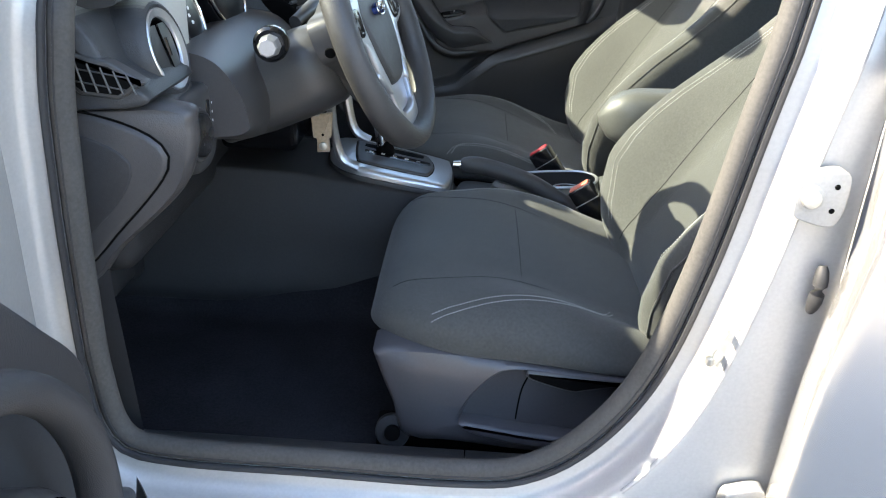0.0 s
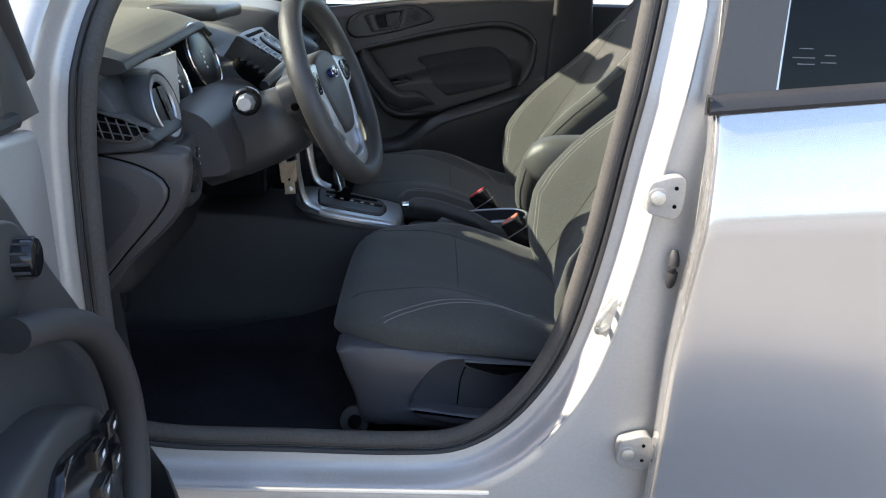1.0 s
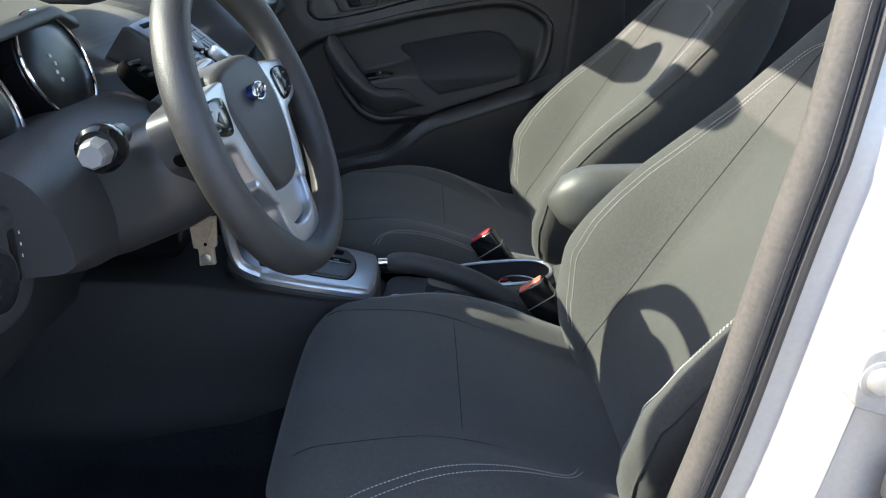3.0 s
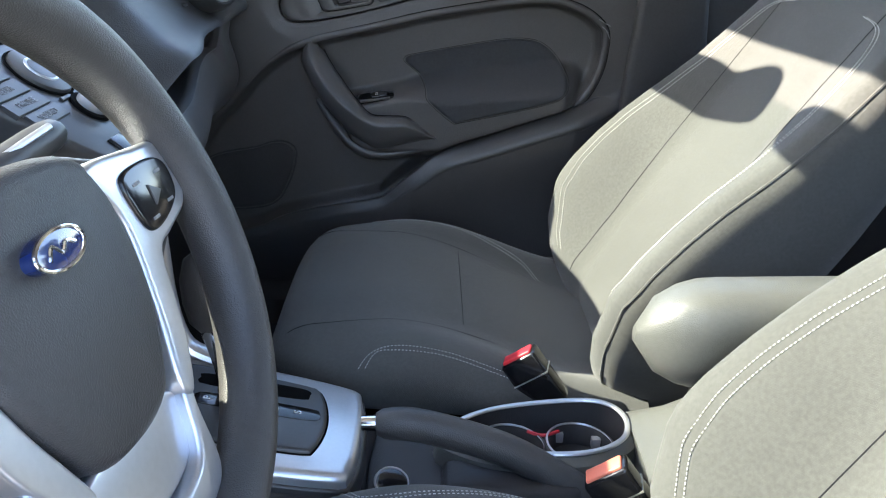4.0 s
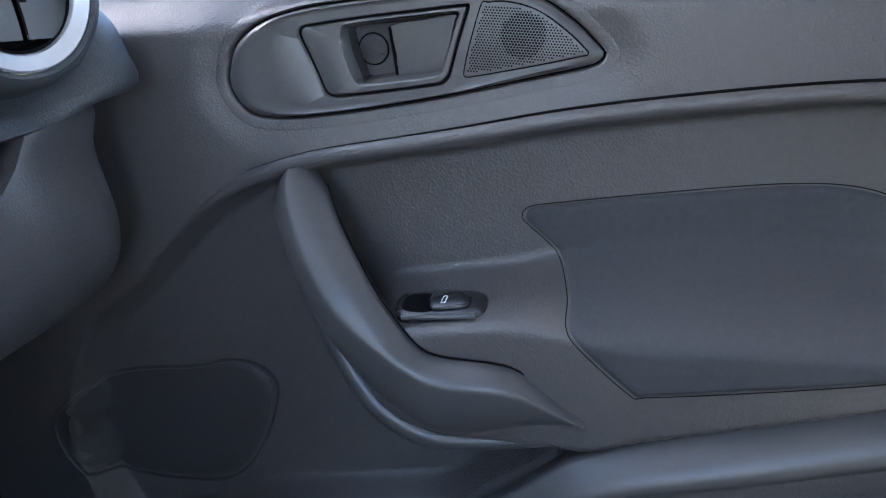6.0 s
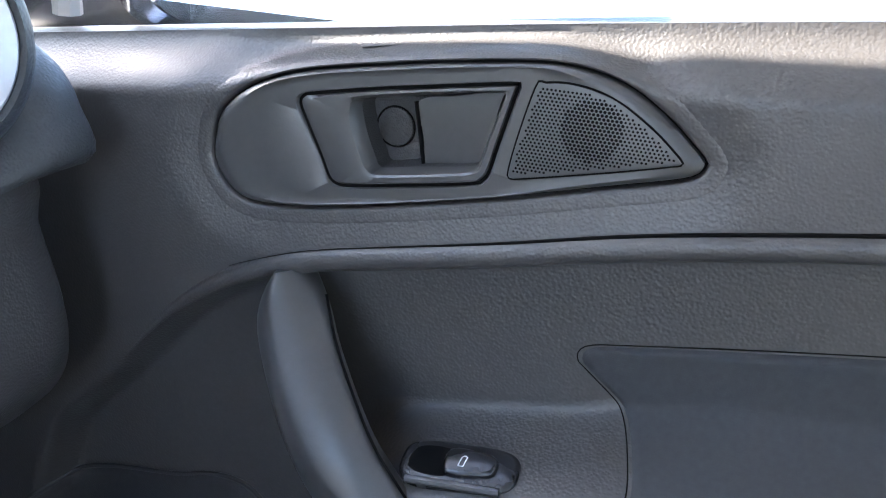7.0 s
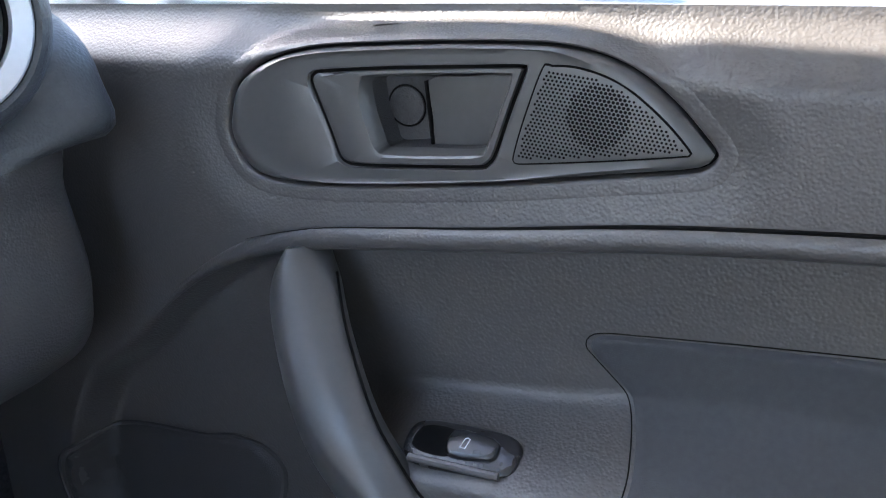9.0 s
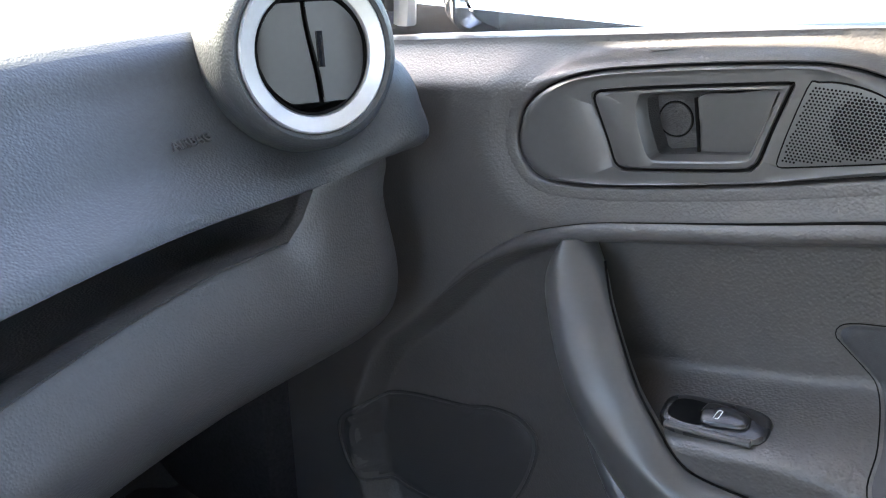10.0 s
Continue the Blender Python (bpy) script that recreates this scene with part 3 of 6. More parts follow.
def sdf(poly, x, z):
    """The distance from (x, z) to a closed outline, positive inside; x and z may be arrays."""
    p = np.array(poly)
    q = np.roll(p, -1, 0)
    e = q - p
    w = np.stack(np.broadcast_arrays(x, z), -1)[..., None, :] - p
    t = np.clip((w * e).sum(-1) / np.maximum((e * e).sum(1), 1e-12), 0, 1)
    d = np.sqrt(((w - e * t[..., None]) ** 2).sum(-1).min(-1))
    zz = np.asarray(z)[..., None]
    cross = (p[:, 1] > zz) != (q[:, 1] > zz)
    hit = np.asarray(x)[..., None] < e[:, 0] * (zz - p[:, 1]) / np.where(np.abs(e[:, 1]) < 1e-9, 1e-9, e[:, 1]) + p[:, 0]
    return np.where((cross & hit).sum(-1) % 2 == 1, d, -d)


def sv(x, a, b):
    t = np.clip((x - a) / (b - a), 0.0, 1.0)
    return t * t * (3 - 2 * t)


def belt(x):
    return 0.9455 + 0.119 * x - 0.05 * np.maximum(0, x) ** 2


lip_x, lip_z = [p[0] for p in LIP][::-1] + [0.361, 0.42], [p[1] for p in LIP][::-1] + [0.732, 0.765]


def door_y(x, z):
    """The depth of the door trim: upper panel, sunk field, armrest with its shelf, door pocket."""
    y = 0.676 + 0.024 * sv(z - belt(x), -0.028, 0.004)
    inner = sdf(FIELD, x, z)
    sink = 0.030 * sv(inner, -0.001, 0.016)
    shelf = np.interp(x, [-0.07, -0.007, 0.053, 0.20, 0.325], [0.713, 0.728, 0.742, 0.757, 0.766])
    soft = np.interp(x, [0.03, 0.11], [0.013, 0.030])
    under = np.interp(x, [-0.09, -0.058, -0.036, -0.008, 0.042, 0.101, 0.134, 0.209, 0.28, 0.325], [0.691, 0.657, 0.641, 0.634, 0.638, 0.640, 0.642, 0.666, 0.690, 0.708])
    y = y + sink - (0.036 * sv(inner, -0.001, 0.010) + sink) * sv((shelf - z) / soft, -1, 1) * sv(z - under, -0.034, 0.004) * sv(x, -0.100, -0.050) * sv(0.350 - x, 0.0, 0.048)
    zl = np.interp(x, lip_x, lip_z)
    lip = np.interp(x, [-0.30, -0.20, -0.05, 0.05, 0.33, 0.42], [0.682, 0.664, 0.645, 0.634, 0.642, 0.676]) + 0.030 * sv(zl - z, 0.02, 0.22)
    p = sv((zl - z) / np.interp(x, [0.0, 0.15], [0.6, 1.0]), 0.008, 0.028) * sv(x, -0.31, -0.20)
    y = y * (1 - p) + lip * p
    return y + 0.015 * sv(-x, 0.30, 0.45)


BEZEL = rounded_path([(-0.171, 0.874), (-0.168, 0.886), (-0.159, 0.897), (-0.143, 0.907), (-0.120, 0.915), (-0.090, 0.921), (-0.047, 0.928), (-0.008, 0.933), (0.011, 0.934), (0.028, 0.932), (0.043, 0.927), (0.059, 0.917), (0.072, 0.906), (0.078, 0.900), (0.076, 0.896), (0.068, 0.892), (0.036, 0.883), (-0.014, 0.869), (-0.072, 0.855), (-0.117, 0.846), (-0.145, 0.843), (-0.159, 0.846), (-0.168, 0.855), (-0.172, 0.865)], 140)


def rim_y(x, z, d):
    """The trim with the soft dip round the handle bezel, d inside its outline."""
    return door_y(x, z) - 0.024 * sv(z - belt(x), -0.028, 0.004) * sv(d, -0.012, 0.0) + 0.0050 * sv(d, -0.030, -0.001)


def panel_y(x, z):
    """The trim with the well that takes the handle bezel."""
    d = sdf(BEZEL, x, z)
    return rim_y(x, z, d) + 0.042 * sv(d, -0.0035, 0.004)


pdoor = thing("passenger_door", (0.0, 0.72, 0.35), "closed passenger door with dark grained plastic trim", "car door")
fz = np.linspace(0, 1, 190)
rows = []
for x in np.linspace(-0.47, 0.425, 250):
    zt = belt(x) + 0.004
    zs = 0.33 + (zt - 0.33) * fz
    col = [(x, y, z) for y, z in zip(panel_y(np.full_like(zs, x), zs), zs)]
    rows.append(col + [(x, 0.708, zt + 0.002), (x, 0.728, zt + 0.001)])
panel = part("trim_panel", sheet(rows, -0.008), M["plastic"], pdoor, "grained charcoal plastic trim", 60)
panel.data.materials.append(M["field"])
mids = np.array([p.center for p in panel.data.polygons])
sunk = np.concatenate([sdf(FIELD, c[:, 0], c[:, 2] + 0.35) > 0.002 for c in np.array_split(mids, 40)])
panel.data.polygons.foreach_set("material_index", sunk.astype(np.int32))
ridge = np.array(even(smooth(RIDGE, 400, False), 130, False))
part("ridge_bead", tube([(x, 0.6785, z) for x, z in ridge], [0.0012 + 0.0056 * ss(k, 0, 30) for k in range(130)], 12, up=(0, 1, 0)), M["plastic"], pdoor, "raised grained bead")
along = np.gradient(ridge, axis=0)
along /= np.linalg.norm(along, axis=1)[:, None]
crease = ridge + np.stack([-along[:, 1], along[:, 0]], 1) * 0.0062
part("ridge_crease", tube([(x, 0.6755, z) for x, z in crease[22:]], [0.0002 + 0.0009 * ss(k, 0, 40) for k in range(108)], 6, up=(0, 1, 0)), M["black"], pdoor)
# rolled edge of the pocket: a sloping top face, broad under the armrest
edge = np.array(even(smooth([(0.418, 0.757), (0.368, 0.731)] + LIP[:-1], 340, False), 130, False))
run = np.gradient(edge, axis=0)
run /= np.linalg.norm(run, axis=1)[:, None]
down = np.stack([-run[:, 1], run[:, 0]], 1)
wide = np.interp(edge[:, 0], [0.0, 0.15], [0.6, 1.0])
front = np.interp(edge[:, 0], [-0.30, -0.20, -0.05, 0.05, 0.33, 0.42], [0.688, 0.664, 0.645, 0.634, 0.642, 0.676])
fade = np.array([0.25 + 0.75 * ss(129 - k, 0, 10) for k in range(130)])
rr = []
for d, back in ((-0.001, 0.040), (-0.003, 0.024), (-0.0022, 0.0185), (0.0005, 0.0160), (0.005, 0.0125), (0.012, 0.0062), (0.018, 0.0016), (0.0225, -0.0003), (0.027, -0.0010), (0.032, -0.0002), (0.037, 0.006)):
    q = edge + down * (d * wide)[:, None]
    rr.append(np.stack([q[:, 0], front + back * fade * wide, q[:, 1]], 1))
part("pocket_lip", sheet([list(map(tuple, r)) for r in rr], 0.0), M["plain"], pdoor, "smooth rolled edge of the door pocket", 60)


def patch(outline, lift, surf, rings=10, sink=0.004, edge=0.006):
    """A cushioned piece that follows a surface y = surf(x, z) inside an outline."""
    o = np.array(outline)
    c = o.mean(0)
    rr = []
    for k in range(rings + 1):
        f = 0.04 + 0.96 * k / rings
        q = c + (o - c) * f
        dist = (1 - f) * np.linalg.norm(o - c, axis=1)
        y = surf(q[:, 0], q[:, 1]) - lift * sv(dist, 0.0, edge) + (sink if k == rings else 0)
        rr.append(np.stack([q[:, 0], y, q[:, 1]], 1))
    bm = loft(rr, caps=False)
    bm.verts.ensure_lookup_table()
    bm.faces.new([bm.verts[k] for k in range(len(o))])
    return bm


part("door_insert", patch(INSERT, 0.0030, door_y, 26, 0.003, 0.006), M["velour"], pdoor, "dark cloth door insert", 60)
part("insert_gap", tube([(x, float(door_y(x, z)) - 0.0001, z) for x, z in INSERT], 0.0004, 6, True, up=(0, 1, 0)), M["black"], pdoor)

# release handle bezel with tweeter
HFRAME = even(smooth([(-0.120, 0.900), (-0.118, 0.905), (-0.112, 0.907), (-0.076, 0.914), (-0.034, 0.921), (-0.009, 0.925), (-0.0065, 0.923), (-0.008, 0.918), (-0.013, 0.898), (-0.017, 0.881), (-0.020, 0.876), (-0.026, 0.873), (-0.061, 0.866), (-0.092, 0.8605), (-0.099, 0.861), (-0.103, 0.864), (-0.108, 0.875), (-0.115, 0.889)], 260), 110)
RECESS = even(smooth([(-0.090, 0.902), (-0.089, 0.906), (-0.084, 0.908), (-0.053, 0.914), (-0.020, 0.919), (-0.014, 0.919), (-0.0145, 0.914), (-0.020, 0.894), (-0.023, 0.883), (-0.027, 0.880), (-0.050, 0.875), (-0.073, 0.871), (-0.079, 0.8715), (-0.082, 0.877), (-0.087, 0.889)], 260), 110)


HC = np.array([-0.060, 0.890])
at_y = lambda ring, y: [(p[0], y, p[1]) for p in ring]
bo, bi = radial(even(BEZEL, 1600), HC, 420), radial(even(HFRAME, 1600), HC, 420)
grow = lambda ring, d: [HC + (p - HC) * (1 + d / np.linalg.norm(p - HC)) for p in ring]
bz = even(BEZEL, 220)
part("bezel_groove", loft([at_y(inset(bz, -0.0030), 0.6870), at_y(inset(bz, 0.0015), 0.6870)], caps=False), M["black"], pdoor)
collar = []
for d, sunk_by in ((-0.0120, 0.0012), (-0.0100, 0.0001), (-0.0085, -0.0002), (-0.0070, -0.0003), (-0.0055, -0.0003), (-0.0038, -0.0002), (-0.0024, 0.0003), (-0.0017, 0.0013), (-0.0015, 0.006)):
    ring = np.array(inset(bz, d))
    collar.append(np.stack([ring[:, 0], rim_y(ring[:, 0], ring[:, 1], np.full(len(ring), d)) + sunk_by, ring[:, 1]], 1))
part("bezel_surround", loft(collar, caps=False), M["plastic"], pdoor, "rolled grained edge round the bezel", 60)


def between(a, b, f):
    return [p + (q - p) * f for p, q in zip(a, b)]


bez = part("handle_bezel", loft([at_y(bo, 0.69), at_y(bo, 0.678), at_y(between(bo, bi, 0.05), 0.6755), at_y(between(bo, bi, 0.14), 0.6742), at_y(between(bo, bi, 0.22), 0.6750), at_y(between(bo, bi, 0.50), 0.6750), at_y(between(bo, bi, 0.96), 0.6750), at_y(bi, 0.6765), at_y(bi, 0.690)], caps=False), M["plain"], pdoor, "smooth charcoal oval bezel", 50)
part("frame_gap", tube([(x, 0.6795, z) for x, z in inset(HFRAME, 0.0014)], 0.0030, 6, True, up=(0, 1, 0)), M["black"], bez)
ho, hi = [c for c in radial(inset(even(HFRAME, 1200), 0.0018), HC, 420)], radial(even(RECESS, 1600), HC, 420)
part("handle_frame", loft([at_y(ho, 0.690), at_y(ho, 0.6765), at_y(between(ho, hi, 0.12), 0.6750), at_y(between(ho, hi, 0.70), 0.6748), at_y(between(ho, hi, 0.90), 0.6756), at_y(hi, 0.6785), at_y(grow(hi, -0.001), 0.6815), at_y(grow(hi, -0.002), 0.6835)], caps=False), M["plain"], bez, "smooth charcoal release handle frame")
rec = radial(even(RECESS, 1600), HC, 420)
# darker plastic than the frame, with the recess's shade put into its colour
part("finger_recess", loft([at_y(grow(rec, 0.0020), 0.6820), at_y(grow(rec, -0.0012), 0.6832), at_y(grow(rec, -0.0018), 0.690), at_y(grow(rec, -0.0035), 0.6955), at_y([HC + (p - HC) * 0.05 for p in rec], 0.6960)], caps=False), M["lower"], bez)
part("release_lever", plate(even(smooth([(-0.0610, 0.9070), (-0.040, 0.9125), (-0.0185, 0.9170), (-0.0190, 0.911), (-0.0262, 0.881), (-0.040, 0.8770), (-0.0545, 0.8740), (-0.0575, 0.890)], 160), 80), 0.6955, 0.6905, 0.0006), M["plain"], bez, "smooth plastic release lever")
part("lever_gap", tube([(-0.0622, 0.6905, 0.9065), (-0.0590, 0.6905, 0.890), (-0.0560, 0.6905, 0.8740)], 0.0011, 6), M["black"], bez)
part("screw_cap", disc((-0.0745, 0.6962, 0.8910), 0.0098, 0.0014, (0, -1, 0), 36, 0.0005), M["lower"], bez)
part("cap_ring", torus_ring((-0.0745, 0.6953, 0.8910), 0.0104, 0.0005, (0, 1, 0), 40, 6), M["black"], bez)
TWEETER = even(smooth([(0.001, 0.925), (0.005, 0.9265), (0.015, 0.9275), (0.027, 0.926), (0.039, 0.922), (0.055, 0.912), (0.067, 0.902), (0.0685, 0.8995), (0.065, 0.898), (0.035, 0.890), (0.0, 0.8815), (-0.0065, 0.8805), (-0.008, 0.883), (-0.005, 0.901)], 260), 110)
part("tweeter_rim", tube([(x, 0.6745, z) for x, z in TWEETER], 0.0006, 6, True, up=(0, 1, 0)), M["black"], bez)
part("tweeter_grille", plate(TWEETER, 0.6765, 0.6738, 0.0008), M["plain"], bez, "dark plastic tweeter grille with round holes")
# round holes of the grille, drawn as flat black dots
holes = bmesh.new()
tin = inset(TWEETER, 0.0016)
for i in range(64):
    for j in range(40):
        x, z = -0.012 + i * 0.00190 + (j % 2) * 0.00095, 0.876 + j * 0.00165
        if sdf(tin, x, z) > 0.0006:
            big = math.hypot(x - 0.028, z - 0.908) < 0.0140
            r = 0.00086 if big else 0.00064
            loft([[(x + q * r * math.cos(k / 6 * math.tau), yy, z + q * r * math.sin(k / 6 * math.tau)) for k in range(6)] for q, yy in ((1.0, 0.6739), (0.9, 0.67365))], bm=holes)
tagged(part("grille_holes", holes, M["black"], bez), kind="stuff")

bez.location.y += 0.004

# scuffs where the trim has been knocked
for x, z, dx, dz in ((0.362, 0.853, 0.012, -0.010), (0.370, 0.846, 0.007, -0.012), (0.366, 0.858, 0.010, -0.004), (0.356, 0.864, 0.009, -0.005)):
    part("scuff", tube([(x, 0.6685, z), (x + dx * 0.5, 0.6682, z + dz * 0.5 + 0.001), (x + dx, 0.6690, z + dz)], 0.0009, 5, squash=0.4, up=(0, 1, 0)), M["grey_mark"], pdoor, "pale scuff on the bead")
# pull handle: a strap with an upper edge, a crease and a lower edge, ending in a flared foot
UPPER = even(smooth([(-0.106, 0.811), (-0.100, 0.799), (-0.088, 0.780), (-0.069, 0.757), (-0.047, 0.729), (-0.026, 0.705), (-0.009, 0.6985), (0.027, 0.699), (0.043, 0.696), (0.064, 0.682), (0.092, 0.664)], 240, False), 64, False)
CREASE = even(smooth([(-0.124, 0.812), (-0.123, 0.796), (-0.105, 0.762), (-0.071, 0.723), (-0.034, 0.697), (-0.006, 0.6855), (0.028, 0.687), (0.047, 0.684), (0.076, 0.670), (0.0925, 0.6625)], 240, False), 64, False)
LOWER = even(smooth([(-0.139, 0.803), (-0.138, 0.780), (-0.122, 0.751), (-0.095, 0.713), (-0.058, 0.671), (-0.032, 0.654), (-0.005, 0.642), (0.038, 0.651), (0.092, 0.661)], 240, False), 64, False)


def strap_y(k):
    return 0.676 - 0.050 * ss(k, -10, 24) - 0.003 * ss(k, 14, 44) + 0.0125 * ss(k, 46, 63)


rr = []
for k, (a, b, c) in enumerate(zip(UPPER, CREASE, LOWER)):
    y = strap_y(k)
    back = float(np.interp(k, [0, 30, 44], [0.030, 0.032, 0.045]))
    tip = math.sqrt(1 - max(0.0, 1 - (k + 0.5) / 7) ** 2)
    a, c = b + (a - b) * tip, b + (c - b) * tip
    cut = ((a + (c - a) * 0.2, back), (a, 0.015), (a + (b - a) * 0.35, 0.0042), (b + (a - b) * 0.12, -0.0012), (b + (c - b) * 0.16, -0.0016), (b + (c - b) * 0.55, 0.0012), (b + (c - b) * 0.86, 0.0062), (c, 0.015), (c + (a - c) * 0.2, back))
    rr.append(smooth([(q[0], y + d, q[1]) for q, d in cut], 40))
pull = part("pull_handle", loft(rr), M["plain"], pdoor, "smooth charcoal curved pull handle", 50)
part("handle_line", tube([(a[0] + 0.0006, strap_y(k) + 0.0155, a[1] + 0.0006) for k, a in enumerate(UPPER)][3:], 0.0008, 6, up=(0, 1, 0)), M["black"], pull)
cup = smooth([(-0.113, 0.672, 0.716), (-0.100, 0.664, 0.702), (-0.072, 0.655, 0.664), (-0.048, 0.650, 0.642), (-0.012, 0.648, 0.629), (0.04, 0.650, 0.634), (0.092, 0.652, 0.644)], 40, False)
part("grip_cup", tube(cup, [0.003 + 0.007 * math.sin((k + 1) / 41 * math.pi) for k in range(40)], 12, up=(0, 1, 0)), M["plain"], pdoor, "moulded lower edge of the grip")

# window switch, set into the sloping shelf
SW = Matrix.Translation((-0.0150, 0.6605, 0.7270)) @ Euler((radians(22), radians(-9), 0)).to_matrix().to_4x4()


def switch_piece(outline, a, b, r):
    bm = plate(outline, a, b, r, axis="z")
    bmesh.ops.transform(bm, matrix=SW, verts=bm.verts[:])
    return bm


oval = [(0.0015 + 0.0325 * math.copysign(abs(math.cos(a)) ** 0.5, math.cos(a)), 0.0140 * math.copysign(abs(math.sin(a)) ** 0.6, math.sin(a))) for a in np.linspace(0, math.tau, 72, False)]
sw = part("window_switch", switch_piece(oval, -0.010, 0.0015, 0.0030), M["satin_black"], pdoor, "satin black window switch panel")
well = even(smooth([(-0.024, -0.006), (-0.003, -0.0075), (-0.003, 0.0075), (-0.022, 0.0075)], 80), 40)
# flat black patch draws the shade of the finger well
part("switch_shade_patch", switch_piece(well, 0.000, 0.0019, 0.0003), M["black"], sw)
rock = even(smooth([(-0.004, -0.007), (0.013, -0.007), (0.022, -0.004), (0.022, 0.005), (0.013, 0.008), (-0.004, 0.0075)], 80), 40)
part("rocker", switch_piece(rock, 0.000, 0.0048, 0.0024), M["satin_black"], sw, "gloss black rocker")
mark = [SW @ Vector((x, y, 0.0049)) for x, y in ((0.0030, -0.0030), (0.0058, -0.0030), (0.0068, 0.0028), (0.0052, 0.0034), (0.0040, 0.0024))]
part("window_mark", tube(mark, 0.00032, 5, True), M["white_mark"], sw, "white window symbol")
edge_bar = [SW @ Vector((x, -0.0125, 0.0012)) for x in np.linspace(-0.024, 0.027, 8)]
# paler bar paints the light along the switch's lower lip
part("switch_edge", tube(edge_bar, 0.0022, 8), M["plain"], sw, "lower edge, a paler bar for its highlight")

# loudspeaker grille low in the door
part("speaker_grille", patch(SPK, 0.002, door_y, 12), M["lower"], pdoor, "dark perforated speaker grille", 60)
part("speaker_edge", tube([(x, float(door_y(x, z)) - 0.001, z) for x, z in SPK], 0.0016, 6, True, up=(0, 1, 0)), M["lower"], pdoor)
# outer skin, window and its frame
part("outer_skin", sheet([[(x, 0.80 + 0.02 * math.sin((z - 0.3) / 0.6 * math.pi), z) for z in np.linspace(0.27, 0.93, 10)] for x in np.linspace(-0.50, 0.43, 12)], 0.01), M["paint"], pdoor, "silver painted outer skin")
wn_ = part("window", sheet([[(x, 0.742 - 0.25 * max(0, z - 0.95) ** 1.2, z) for x in np.linspace(-0.305 + 0.95 * max(0.0, z - 1.0) ** 1.1, 0.41, 8)] for z in np.linspace(0.94, 1.36, 8)], 0.004), M["window"], pdoor, "clear side window glass")
wn_.visible_shadow = False
part("window_channel", tube([(-0.318, 0.738, 0.92), (-0.312, 0.733, 1.00), (-0.20, 0.71, 1.13)], 0.009, 8), M["satin"], pdoor, "grey window channel strip")
part("window_seal", tube([(x, 0.731, belt(x) + 0.001) for x in np.linspace(-0.30, 0.42, 12)], 0.004, 8), M["satin"], pdoor, "pale window seal strip")
part("mirror_sail", plate([(-0.46, 0.93), (-0.325, 0.93), (-0.325, 1.05)], 0.755, 0.725, 0.004), M["plain"], pdoor)
part("shut_edge", tube([(0.418, 0.700, 0.36), (0.424, 0.695, 0.60), (0.428, 0.695, 0.80), (0.435, 0.705, 0.97)], 0.010, 8), M["jamb"], pdoor, "bright painted door edge")
part("rear_seal", tube([(0.447, 0.69, 0.36), (0.452, 0.685, 0.60), (0.458, 0.685, 0.80), (0.468, 0.69, 1.05)], 0.012, 8), M["rubber"], pdoor, "black rubber door seal")


# ---- dashboard ----
dash = thing("dashboard", (-0.5, 0.0, 0.55), "dark grained soft-touch dashboard with round vents", "dashboard")
PROFILES = {
    "D": [(-0.84, 0.93), (-0.55, 0.922), (-0.42, 0.908), (-0.362, 0.900), (-0.338, 0.880), (-0.322, 0.850), (-0.288, 0.814), (-0.42, 0.795), (-0.84, 0.72)],
    "C": [(-0.84, 0.945), (-0.62, 0.945), (-0.47, 0.93), (-0.42, 0.905), (-0.41, 0.87), (-0.40, 0.83), (-0.38, 0.79), (-0.45, 0.76), (-0.84, 0.72)],
    "S": [(-0.84, 0.950), (-0.60, 0.938), (-0.42, 0.910), (-0.348, 0.888), (-0.308, 0.864), (-0.275, 0.855), (-0.248, 0.780), (-0.40, 0.75), (-0.84, 0.72)],
    "P": [(-0.84, 0.975), (-0.60, 0.965), (-0.40, 0.949), (-0.322, 0.936), (-0.298, 0.908), (-0.272, 0.874), (-0.246, 0.846), (-0.40, 0.840), (-0.84, 0.72)],
    "Q": [(-0.84, 0.970), (-0.60, 0.958), (-0.40, 0.948), (-0.296, 0.938), (-0.266, 0.910), (-0.234, 0.878), (-0.202, 0.849), (-0.36, 0.840), (-0.84, 0.72)],
    "E": [(-0.84, 0.965), (-0.60, 0.955), (-0.44, 0.938), (-0.32, 0.934), (-0.250, 0.918), (-0.224, 0.890), (-0.232, 0.858), (-0.40, 0.85), (-0.84, 0.72)],
}
STATIONS = [(-0.668, "D"), (-0.60, "D"), (-0.53, "D"), (-0.49, "C"), (-0.22, "C"), (-0.15, "S"), (0.15, "S"), (0.25, "Q"), (0.50, "P"), (0.575, "P"), (0.618, "E"), (0.645, "E")]


def dash_profile(y):
    ys = [s[0] for s in STATIONS]
    k = max(0, min(len(ys) - 2, int(np.searchsorted(ys, y)) - 1))
    t = ss((y - ys[k]) / (ys[k + 1] - ys[k]), 0, 1)
    a, b = np.array(PROFILES[STATIONS[k][1]]), np.array(PROFILES[STATIONS[k + 1][1]])
    return a + (b - a) * t


def dash_ring(y, pull=0.0):
    pts = smooth([tuple(p) for p in dash_profile(y)], 54)
    c = np.mean(np.array(pts), 0)
    return [(c[0] + (p[0] - c[0]) * (1 - pull), y, c[1] + (p[1] - c[1]) * (1 - pull)) for p in pts]


rings = [dash_ring(-0.672, 0.03)] + [dash_ring(y) for y in np.linspace(-0.668, 0.640, 80)] + [dash_ring(0.646, 0.012), dash_ring(0.650, 0.03)]
